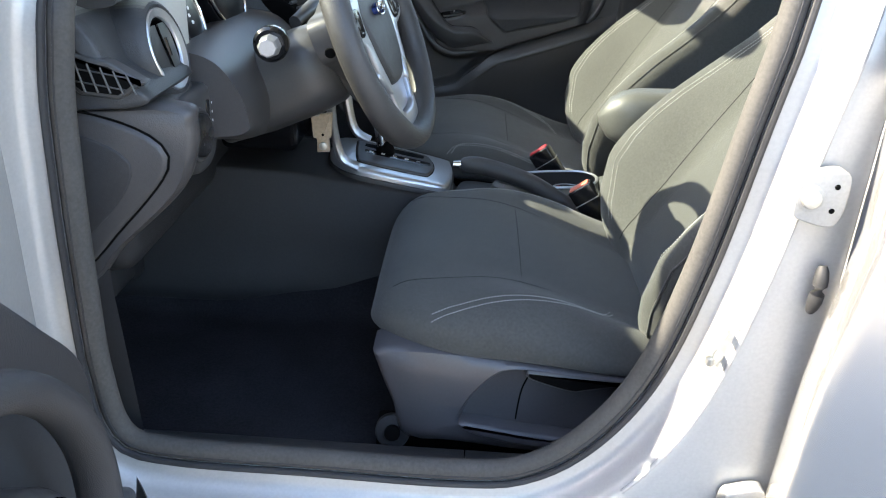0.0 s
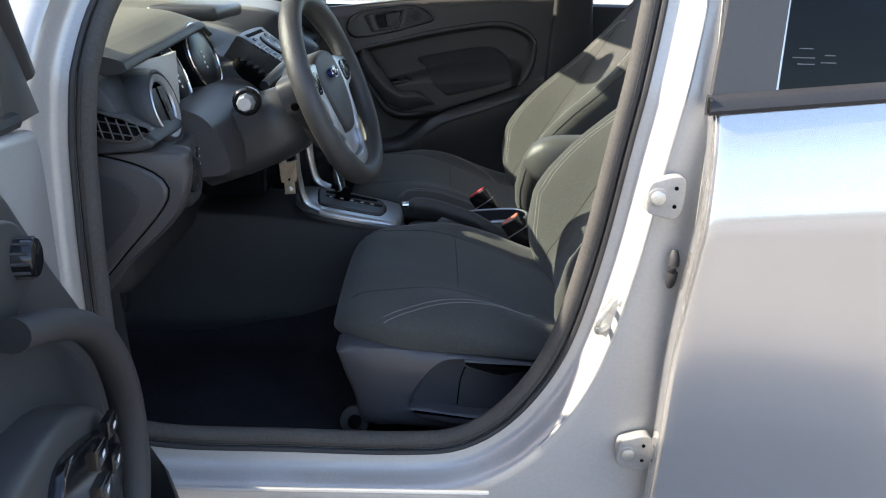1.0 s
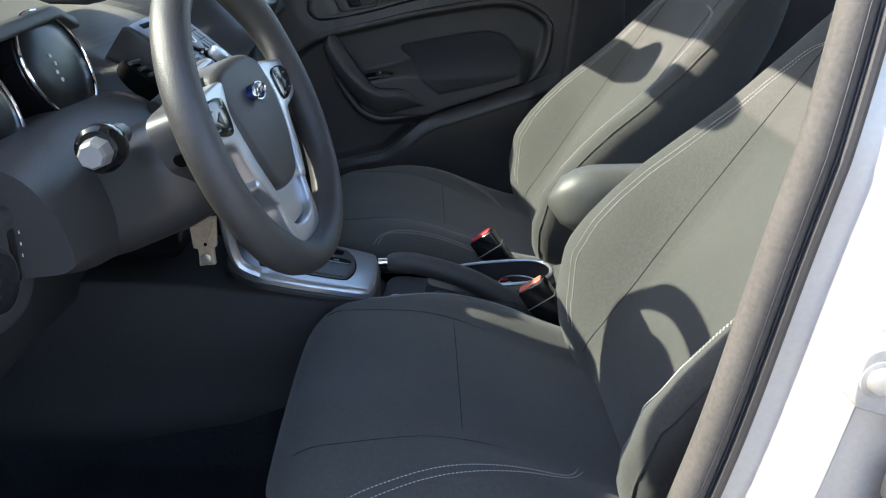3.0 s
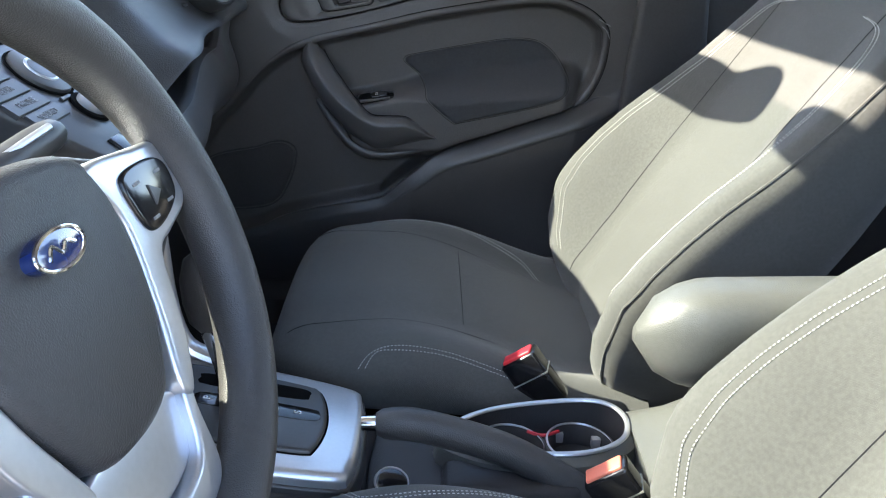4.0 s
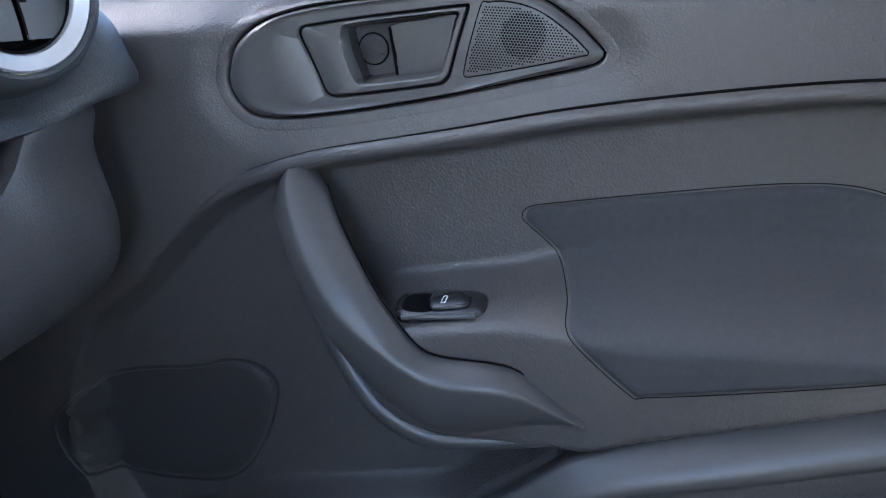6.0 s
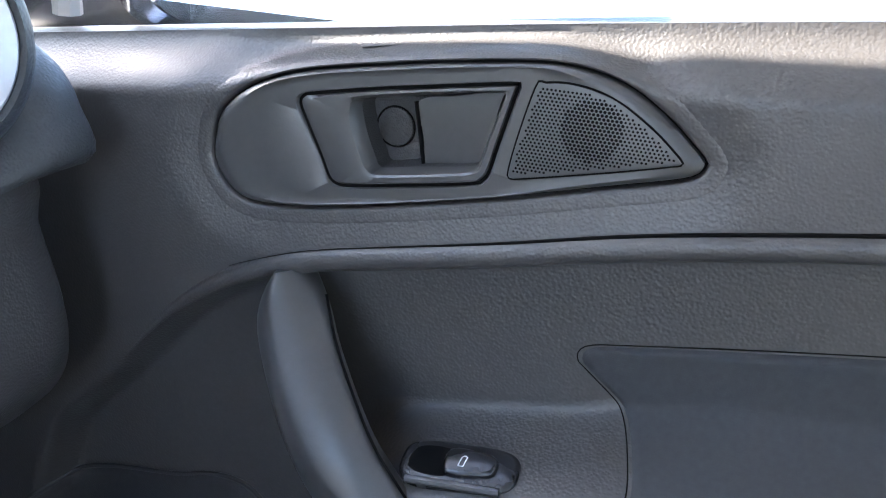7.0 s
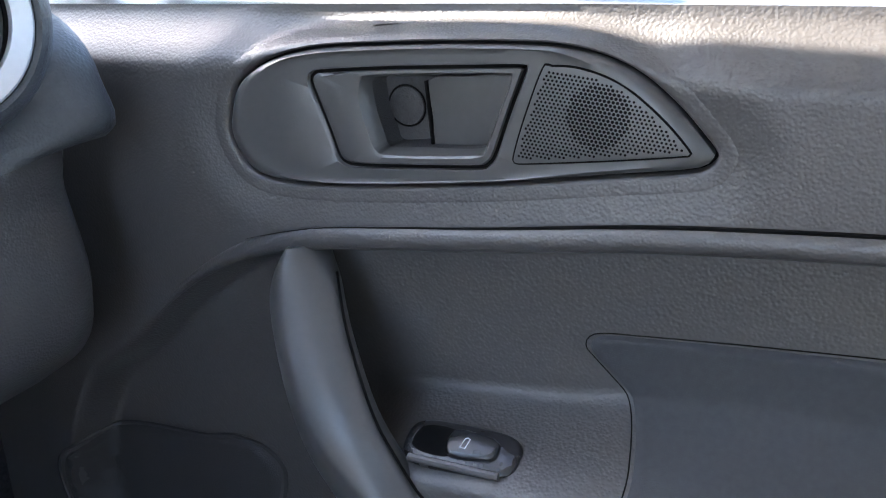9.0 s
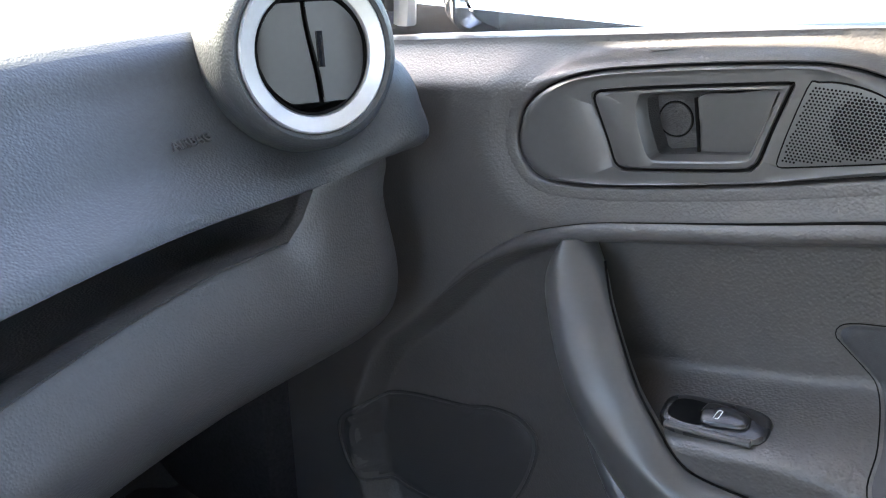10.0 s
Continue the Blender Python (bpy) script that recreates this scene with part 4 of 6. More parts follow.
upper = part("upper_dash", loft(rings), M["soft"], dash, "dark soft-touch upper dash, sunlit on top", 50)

# lower dash on the driver's side: end cover, knee panel
lowD = [(-0.262, 0.812), (-0.244, 0.790), (-0.248, 0.752), (-0.268, 0.712), (-0.335, 0.646), (-0.40, 0.582), (-0.62, 0.50), (-0.84, 0.50), (-0.84, 0.78), (-0.42, 0.80)]
rr = []
for y, f in ((-0.664, 0.04), (-0.658, 0.012), (-0.65, 0.0), (-0.638, 0.0), (-0.625, 0.012), (-0.612, 0.025), (-0.60, 0.03), (-0.55, 0.03), (-0.52, 0.05), (-0.505, 0.09)):
    pts = smooth(lowD, 60)
    c = np.mean(np.array(pts), 0)
    rr.append([(c[0] + (p[0] - c[0]) * (1 - f) - 0.034 * ss(y, -0.642, -0.612), y, c[1] + (p[1] - c[1]) * (1 - f)) for p in pts])
part("lower_dash", loft(rr), M["plastic"], dash, "dark plastic lower dash", 50)
cover = rounded_path([(-0.60, 0.80), (-0.45, 0.805), (-0.372, 0.802), (-0.310, 0.788), (-0.276, 0.766), (-0.279, 0.735), (-0.335, 0.668), (-0.396, 0.606), (-0.52, 0.54), (-0.62, 0.56)], 72)
part("cover_gap", plate(inset(cover, -0.0018), -0.655, -0.6652, 0.0005), M["black"], dash)
cov = part("end_cover", plate(cover, -0.655, -0.669, 0.006), M["plastic"], dash, "dark plastic fuse cover")
dish = rounded_path([(-0.60, 0.78), (-0.45, 0.785), (-0.375, 0.780), (-0.325, 0.762), (-0.312, 0.735), (-0.35, 0.68), (-0.45, 0.59), (-0.58, 0.58)], 60)
part("cover_field", plate(dish, -0.668, -0.6712, 0.003), M["lower"], cov)

# side demister vent with fins
dem = [(-0.364, 0.866), (-0.362, 0.830), (-0.352, 0.822), (-0.312, 0.819), (-0.284, 0.838), (-0.318, 0.857)]
vent = part("side_vent", plate(even(dem, 60), -0.660, -0.6765, 0.003), M["plain"], dash, "black side vent surround")
demi = inset(even(dem, 90), 0.005)
part("vent_mouth", plate(demi, -0.670, -0.6770, 0.0005), M["black"], vent)
for k in range(5):
    x = -0.350 + 0.013 * k
    part("fin", tube([(x - 0.004, -0.6775, 0.858 - 0.003 * k), (x + 0.004, -0.6775, 0.826)], 0.0012, 6), M["plain"], vent)
for k in range(2):
    part("fin", tube([(-0.358, -0.6772, 0.850 - 0.013 * k), (-0.300 - 0.004 * k, -0.6772, 0.8425 - 0.0125 * k)], 0.0010, 6), M["plain"], vent)


def round_vent(c, ax, name_label):
    ax = Vector(ax).normalized()
    c = Vector(c)
    side = Vector((0, 0, 1)).cross(ax).normalized()
    up = ax.cross(side)
    v = thing("air_vent", c, name_label, "air vent", "round vents")
    ringp = lambda r, d: [c + ax * d + side * (r * math.cos(k / 56 * math.tau)) + up * (r * 1.06 * math.sin(k / 56 * math.tau)) for k in range(56)]
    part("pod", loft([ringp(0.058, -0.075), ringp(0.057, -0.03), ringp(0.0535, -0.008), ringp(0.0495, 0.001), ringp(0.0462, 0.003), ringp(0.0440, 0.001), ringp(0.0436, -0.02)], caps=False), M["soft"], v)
    part("silver_ring", loft([ringp(0.0437, -0.006), ringp(0.0434, 0.0016), ringp(0.0422, 0.0030), ringp(0.0345, 0.0002), ringp(0.0335, -0.0015), ringp(0.0335, -0.012)], caps=False), M["satin"], v, "satin silver ring")
    part("inner_ring", loft([ringp(0.0336, -0.003), ringp(0.0318, -0.0025), ringp(0.0312, -0.006), ringp(0.0312, -0.02)], caps=False), M["black"], v)
    # two curved flaps
    for s in (-1, 1):
        rows = []
        for a in np.linspace(0.02 if s > 0 else -0.06, 0.985 * s, 11):
            row = []
            for b in np.linspace(-1, 1, 13):
                lim = math.sqrt(max(0.0, 1 - a * a))
                row.append(c + side * (0.0312 * a - 0.003 * math.sin(b * 1.5) * (1 - abs(a))) + up * (0.0325 * b * min(lim, 0.86)) + ax * (-0.008 + 0.006 * math.sqrt(1 - 0.9 * a * a)))
            rows.append(row)
        part("flap", sheet(rows, 0.002), M["flap"], v, "dark curved vent flap")
    part("flap_gap", tube([c + side * (0.0005 - 0.003 * math.sin(b * 1.5)) + up * (0.0255 * b) - ax * 0.0008 for b in np.linspace(-1, 1, 9)], 0.0009, 6), M["black"], v)
    part("thumb_tab", tube([c + side * 0.004 + up * (0.012 - 0.001 * k) + ax * 0.0 for k in range(0, 24, 4)], 0.0022, 8), M["gloss"], v)
    part("backing", loft([ringp(0.0325, -0.018), ringp(0.0005, -0.019)]), M["black"], v)
    return v


round_vent((-0.300, -0.566, 0.851), (1.0, -0.04, 0.28), "round dashboard air vent with satin silver ring, driver's side")
round_vent((-0.240, 0.568, 0.929), (0.90, -0.42, 0.14), "round dashboard air vent with satin silver ring, passenger's side")

# lamp switch panel beside the column
part("lamp_panel", plate(rounded_path([(-0.600, 0.795), (-0.55, 0.802), (-0.50, 0.795), (-0.490, 0.73), (-0.52, 0.700), (-0.575, 0.705), (-0.602, 0.74)], 48), -0.34, -0.273, 0.010, axis="x"), M["plain"], dash)
lamp = part("lamp_switch", disc((-0.276, -0.570, 0.753), 0.026, 0.014, (1, -0.10, 0.05), 36, 0.004), M["satin_black"], dash, "round headlamp switch")
part("switch_collar", torus_ring((-0.270, -0.570, 0.753), 0.0290, 0.0034, (1, -0.10, 0.05), 40, 8), M["plain"], lamp)
part("dimmer", box((-0.280, -0.532, 0.735), (-0.271, -0.520, 0.785), 0.003), M["gloss"], dash)
for k in range(6):
    part("lamp_mark", box((-0.2664, -0.587 + 0.0012 * (k - 2) ** 2, 0.771 - 0.0065 * k), (-0.2652, -0.583 + 0.0012 * (k - 2) ** 2, 0.7745 - 0.0065 * k), 0), M["white_mark"], lamp)
for k in range(3):
    part("dimmer_mark", box((-0.2712, -0.516, 0.755 + 0.011 * k), (-0.2704, -0.511, 0.758 + 0.011 * k), 0), M["white_mark"], dash)

# panel round the steering column
rr = []
for y in np.linspace(-0.515, -0.165, 16):
    f = (y + 0.34) / 0.175
    sag = 0.030 * (1 - f * f)
    prof = [(-0.345, 0.835), (-0.300, 0.838 + sag * 0.2), (-0.262, 0.825), (-0.236, 0.790), (-0.226, 0.755), (-0.232, 0.722 - 0.2 * sag + 0.02 * f * f), (-0.262, 0.705 - 0.2 * sag + 0.03 * f * f), (-0.40, 0.72), (-0.42, 0.80)]
    rr.append([(p[0], y, p[1]) for p in smooth(prof, 44)])
part("column_panel", loft(rr), M["plastic"], dash, "dark plastic panel under the instruments", 50)
part("under_dash", box((-0.80, -0.50, 0.52), (-0.40, 0.12, 0.74), 0.03, 3), M["lower"], dash)

# instrument hood and gauges
rr = []
for y in np.linspace(-0.622, -0.185, 30):
    z = 0.916 + 0.070 * (y + 0.622) - 0.020 * ss(y, -0.24, -0.18)
    b = 0.018 * math.sqrt(max(0.0, 1 - ((y + 0.39) / 0.27) ** 2))
    rr.append([(p[0], y, p[1]) for p in smooth([(-0.74, 0.925), (-0.56, z + b), (-0.42, z + 0.007 + b), (-0.346, z + 0.006), (-0.330, z - 0.003), (-0.338, z - 0.014), (-0.42, z - 0.022), (-0.60, 0.880)], 40)])
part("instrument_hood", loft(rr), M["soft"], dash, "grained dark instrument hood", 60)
part("instrument_back", box((-0.46, -0.60, 0.79), (-0.425, -0.14, 0.925), 0.006), M["black"], dash)
cheek = [[(-0.400 + 0.088 * ss(v, 0, 1), -0.640 + 0.165 * v, 0.812 + (0.086 + 0.020 * v) * u) for u in np.linspace(0, 1, 7)] for v in np.linspace(0, 1, 12)]
part("instrument_cheek", sheet(cheek, 0.006), M["lit_trim"], dash, "smooth instrument surround, light put into its pale colour")
ledge = [[(-0.345 + 0.060 * v, y, 0.838 - 0.034 * v - 0.012 * math.sin((y + 0.50) * 6)) for y in np.linspace(-0.495, -0.150, 18)] for v in np.linspace(0, 1, 6)]
part("instrument_ledge", sheet(ledge, -0.008), M["lit_trim"], dash, "smooth instrument surround, light put into its pale colour")
GN = Vector((0.95, -0.05, 0.30)).normalized()
GU = GN.cross(Vector((0, 1, 0))).normalized() * -1
GU = GU if GU.z > 0 else -GU
for gy, ga, gb in ((-0.432, 0.040, 0.050), (-0.272, 0.072, 0.060)):
    gc = Vector((-0.318, gy, 0.874 if gy < -0.4 else 0.886))
    loop_at = lambda q, d: [gc + Vector((0, 1, 0)) * (ga * q * math.copysign(abs(math.cos(a)) ** 0.9, math.cos(a)) - 0.010 * math.sin(a)) + GU * (gb * q * math.sin(a)) + GN * d for a in np.linspace(0, math.tau, 56, False)]
    g = part("gauge", loft([loop_at(1.0, -0.05), loop_at(1.0, -0.006), loop_at(0.97, -0.004), loop_at(0.5, 0.001), loop_at(0.02, 0.002)]), M["lens"], dash, "dark round gauge under glossy lens", 60)
    part("gauge_rim", tube(loop_at(1.01, -0.003), 0.0022, 8, True, up=GN), M["chrome"], g, "chrome gauge rim")
    part("gauge_shell", loft([loop_at(1.03, -0.06), loop_at(1.05, -0.008), loop_at(1.01, -0.006)], caps=False), M["gloss"], g)
    for k in range(4):
        q = gc + GU * (0.012 - 0.009 * k) + Vector((0, -ga * 0.30 + 0.004 * (k % 2), 0)) + GN * 0.0015
        part("gauge_mark", disc(q, 0.0026, 0.0012, GN, 6, 0.0003), M["white_mark"], g)

# column shroud, stalks, key
SHAFT = Vector((0.90, 0.0, 0.43)).normalized()
SHAFT_END = Vector((-0.098, -0.345, 0.832))
rr = []
for d, w, h in ((-0.24, 0.060, 0.050), (-0.17, 0.066, 0.058), (-0.10, 0.066, 0.060), (-0.062, 0.060, 0.056), (-0.052, 0.052, 0.048)):
    c = SHAFT_END + SHAFT * d
    up = SHAFT.cross(Vector((0, 1, 0)))
    rr.append([c + Vector((0, 1, 0)) * (w * math.copysign(abs(math.cos(a)) ** 0.75, math.cos(a))) + up * (h * math.copysign(abs(math.sin(a)) ** 0.75, math.sin(a)) - 0.004) for a in np.linspace(0, math.tau, 36, False)])
shroud = thing("steering_column", SHAFT_END + SHAFT * -0.2, "dark plastic steering column shroud with stalks", "steering column")
part("shroud", loft(rr), M["plain"], shroud)
st = part("indicator_stalk", tube(smooth([(-0.215, -0.40, 0.840), (-0.208, -0.45, 0.846), (-0.202, -0.490, 0.847)], 8, False), 0.011, 10), M["plain"], shroud)
part("stalk_collar", tube([(-0.2030, -0.470, 0.8465), (-0.2025, -0.474, 0.847), (-0.2012, -0.490, 0.847), (-0.2010, -0.4945, 0.847)], [0.019, 0.0215, 0.0215, 0.018], 24), M["gloss"], st, "black stalk collar")
part("stalk_tip", tube([(-0.2010, -0.493, 0.847), (-0.2005, -0.496, 0.847), (-0.1995, -0.512, 0.8475), (-0.1990, -0.516, 0.8475)], [0.0125, 0.0140, 0.0125, 0.0100], 8), M["satin"], st, "satin silver twist knob", 20)
wst = part("wiper_stalk", tube(smooth([(-0.215, -0.29, 0.842), (-0.205, -0.24, 0.852), (-0.195, -0.16, 0.862), (-0.19, -0.13, 0.866)], 10, False), [0.009, 0.009, 0.010, 0.011, 0.012, 0.0125, 0.0125, 0.012, 0.011, 0.008], 12), M["plain"], shroud)
part("stalk_strip", tube([(-0.200, -0.22, 0.862), (-0.186, -0.15, 0.874)], 0.003, 8), M["satin"], wst)
key = thing("car_key", (-0.187, -0.232, 0.70), "ignition key with worn tan tag hanging under the column", "key")
part("key_blade", box((-0.200, -0.240, 0.690), (-0.192, -0.228, 0.730), 0.001), M["steel"], key)
part("key_tag", plate(even([(-0.206, 0.690), (-0.172, 0.696), (-0.174, 0.656), (-0.178, 0.655), (-0.177, 0.632), (-0.197, 0.630), (-0.197, 0.653), (-0.203, 0.654)], 72), -0.230, -0.238, 0.002), M["key"], key, "worn tan plastic tag")
part("key_stud", disc((-0.187, -0.238, 0.641), 0.007, 0.002, (0, -1, 0), 20), M["steel"], key)
part("key_hole", disc((-0.187, -0.238, 0.660), 0.0022, 0.0012, (0, -1, 0), 12, 0.0003), M["black"], key)

# glovebox and shelf slot
rr = []
for y in list(np.linspace(0.13, 0.53, 12)) + [0.545, 0.555, 0.565, 0.575, 0.59, 0.61, 0.630, 0.640, 0.645]:
    lift = 0.034 * ss(y, 0.545, 0.572)
    e = 0.02 * ss(y, 0.625, 0.647)
    prof = [(-0.30, 0.812 + lift), (-0.262 + 0.018 * ss(y, 0.53, 0.60), 0.820 + lift), (-0.244, 0.803 + 0.6 * lift), (-0.232, 0.770), (-0.246, 0.728), (-0.30, 0.684), (-0.44, 0.590), (-0.60, 0.50), (-0.84, 0.50), (-0.84, 0.80)]
    rr.append([(p[0] - e + 0.048 * ss(0.52 - y, 0, 0.34) * ss(p[0], -0.6, -0.3), y, p[1] - 0.018 * ss(0.53 - y, 0, 0.28) * ss(p[1], 0.74, 0.80)) for p in smooth(prof, 60)])
part("glovebox", loft(rr), M["plastic"], dash, "dark plastic glovebox with open shelf above", 50)
# black box behind the shelf slot keeps the opening dark
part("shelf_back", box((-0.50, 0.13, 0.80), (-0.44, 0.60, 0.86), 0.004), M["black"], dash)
for a, b in (((-0.245, 0.46, 0.725), (-0.243, 0.47, 0.738)), ((-0.30, 0.45, 0.688), (-0.27, 0.475, 0.706))):
    part("scuff", tube([a, ((a[0] + b[0]) / 2, (a[1] + b[1]) / 2, (a[2] + b[2]) / 2 + 0.002), b], 0.0008, 5), M["grey_mark"], dash, "pale scuff")


def lettering(words, size, m, mat, parent, name="lettering", depth=0.0004):
    cu = bpy.data.curves.new(name, "FONT")
    cu.body, cu.size, cu.extrude, cu.align_x, cu.align_y = words, size, depth, "CENTER", "CENTER"
    tmp = new("tmp", cu)
    bpy.context.view_layer.update()
    me = bpy.data.meshes.new_from_object(tmp.evaluated_get(bpy.context.evaluated_depsgraph_get()))
    bpy.data.objects.remove(tmp)
    bm = bmesh.new()
    bm.from_mesh(me)
    bmesh.ops.transform(bm, matrix=m, verts=bm.verts[:])
    return part(name, bm, mat, parent)


def facing(c, right, up):
    r, u = Vector(right).normalized(), Vector(up).normalized()
    n = r.cross(u)
    m = Matrix((r, n.cross(r), n)).transposed().to_4x4()
    m.translation = c
    return m


lettering("AIRBAG", 0.0080, facing((-0.2765, 0.505, 0.8840), (-0.10, 1, 0), (-0.72, 0, 0.69)), M["lower"], dash, "airbag_lettering", 0.0012)

# centre stack
stack = thing("centre_stack", (-0.26, -0.01, 0.78), "dark centre stack with audio buttons and dial", "audio panel")
SV, SU = Vector((-0.82, 0, 0.57)).normalized(), Vector((0, 1, 0))
SN = SU.cross(SV)
SO = Vector((-0.2356, -0.015, 0.8716))


def on_stack(u, v, d=0.0):
    return SO + SU * u + SV * v + SN * d


def stack_plate(outline, a, b, r=0.0015):
    bm = plate(outline, a, b, r, axis="z")
    m = Matrix((SU, SV, SN)).transposed().to_4x4()
    m.translation = SO
    bmesh.ops.transform(bm, matrix=m, verts=bm.verts[:])
    return bm


face = part("face", stack_plate(rounded_path([(-0.105, 0.055), (-0.10, 0.075), (0.10, 0.075), (0.105, 0.055), (0.085, -0.02), (0.05, -0.085), (-0.05, -0.085), (-0.085, -0.02)], 60), -0.06, 0.0, 0.006), M["plain"], stack, "smooth dark panel")
part("disc_slot", stack_plate([(-0.075, 0.058), (0.075, 0.058), (0.075, 0.066), (-0.075, 0.066)], -0.004, 0.0006, 0.0003), M["black"], stack)
part("dial", disc(on_stack(0, 0.02, 0), 0.027, 0.005, SN, 40, 0.002), M["plain"], stack, "round four-way dial")
part("dial_ring", torus_ring(on_stack(0, 0.02, 0.005), 0.0135, 0.0014, SN, 32, 8), M["satin"], stack)
part("dial_groove", torus_ring(on_stack(0, 0.02, 0.001), 0.0285, 0.0012, SN, 40, 6), M["black"], stack)
part("volume_knob", disc(on_stack(0, -0.028, 0), 0.0135, 0.016, SN, 36, 0.003), M["satin"], stack, "satin volume knob")
part("knob_collar", disc(on_stack(0, -0.028, 0), 0.018, 0.003, SN, 36, 0.001), M["black"], stack)
for k, w in enumerate(("RADIO", "MEDIA", "PHONE", "SOUND")):
    v = 0.033 - 0.0165 * k
    x0, x1 = -0.102 + 0.006 * k, -0.040 + 0.002 * k
    b = part("button", stack_plate([(x0, v - 0.0075), (x1, v - 0.0075), (x1, v + 0.0075), (x0, v + 0.0075)], -0.002, 0.002, 0.0008), M["plain"], stack)
    lettering(w, 0.0085, facing(on_stack((x0 + x1) / 2, v, 0.0021), SU, SV), M["grey_mark"], b)
for i in range(3):
    for j in range(4):
        u, v = 0.042 + 0.0155 * i - 0.003 * j, 0.034 - 0.0175 * j
        part("key_button", stack_plate([(u - 0.0065, v - 0.0075), (u + 0.0065, v - 0.0075), (u + 0.0065, v + 0.0075), (u - 0.0065, v + 0.0075)], -0.002, 0.002, 0.0008), M["plain"], stack)
for i in (-1, 1):
    part("eject_button", stack_plate([(i * 0.055 - 0.010, 0.045), (i * 0.055 + 0.010, 0.045), (i * 0.055 + 0.007, 0.052), (i * 0.055 - 0.007, 0.052)], -0.002, 0.0025, 0.0008), M["gloss"], stack)
    part("seek_button", stack_plate([(i * 0.012 - 0.009, -0.012), (i * 0.012 + 0.009, -0.012), (i * 0.012 + 0.008, -0.008), (i * 0.012 - 0.008, -0.008)], -0.002, 0.002, 0.0008), M["plain"], stack)
    part("lower_button", stack_plate([(i * 0.026 - 0.014, -0.078), (i * 0.026 + 0.014, -0.078), (i * 0.026 + 0.013, -0.060), (i * 0.026 - 0.013, -0.060)], -0.002, 0.002, 0.0008), M["gloss"], stack)
    # tall centre vents, both sunk low so the sun clears them to the cushion
    cv = part("centre_vent", stack_plate(rounded_path([(i * 0.118, 0.040), (i * 0.150, 0.042), (i * 0.140, -0.02), (i * 0.108, -0.03)], 40), -0.06, -0.03, 0.004), M["black"], stack, "black centre air vent")
    for k in range(5):
        part("louvre", tube([on_stack(i * (0.114 - 0.002 * k), 0.036 - 0.013 * k, -0.028), on_stack(i * (0.145 - 0.002 * k), 0.038 - 0.013 * k, -0.028)], 0.003, 8), M["plain"], cv)
part("display_hood", box((-0.47, -0.12, 0.935), (-0.335, 0.10, 0.962), 0.01, 3), M["plain"], stack)
part("heater_panel", box((-0.40, -0.10, 0.58), (-0.262, 0.07, 0.81), 0.015, 3), M["gloss"], stack, "gloss black heater panel")

# ---- steering wheel ----
WC = Vector((-0.081, -0.378, 0.853))
COL = Vector((math.cos(radians(22.4)) * math.cos(radians(-7)), math.cos(radians(22.4)) * math.sin(radians(-7)), math.sin(radians(22.4))))
WK = 0.87
wheel = thing("steering_wheel", WC, "black leather steering wheel with satin silver spokes", "steering wheel")
WR = Vector((0, 0, 1)).cross(COL).normalized()
WU = COL.cross(WR).normalized()


def on_wheel(r, u, d=0.0):
    """A place on the wheel: r to the driver's right, u up, d towards the driver."""
    return WC + (WR * r + WU * u + COL * d) * WK


R = 0.170
rim_r = [0.0158 + 0.0022 * max(0, math.cos(2 * (a - 0.9))) ** 4 for a in np.linspace(0, math.tau, 96, False)]
part("rim", tube([on_wheel(R * math.cos(a), R * math.sin(a)) for a in np.linspace(0, math.tau, 96, False)], rim_r, 16, True, 1.12, COL), M["leather"], wheel, "black grained leather rim")


def wheel_plate(outline, a, b, r=0.004, dome=0.0):
    bm = plate(outline, a, b, r, axis="z", seg=4)
    for v in bm.verts:
        if dome and v.co.z > a + 1e-5:
            v.co.z -= dome * ((v.co.x / 0.085) ** 2 + ((v.co.y - 0.005) / 0.10) ** 2)
    m = (Matrix((WR, WU, COL)).transposed() * WK).to_4x4()
    m.translation = WC
    bmesh.ops.transform(bm, matrix=m, verts=bm.verts[:])
    return bm


HUB = rounded_path([(-0.078, 0.045), (-0.060, 0.068), (0.0, 0.076), (0.060, 0.068), (0.078, 0.045), (0.072, -0.01), (0.052, -0.055), (0.035, -0.078), (0.0, -0.084), (-0.035, -0.078), (-0.052, -0.055), (-0.072, -0.01)], 72)
part("airbag_cover", wheel_plate(HUB, -0.045, 0.012, 0.010, 0.012), M["leather"], wheel, "dark grained airbag cover")
part("hub_back", wheel_plate(rounded_path([(-0.085, 0.05), (0.085, 0.05), (0.06, -0.08), (-0.06, -0.08)], 40), -0.06, -0.015, 0.01), M["plain"], wheel)
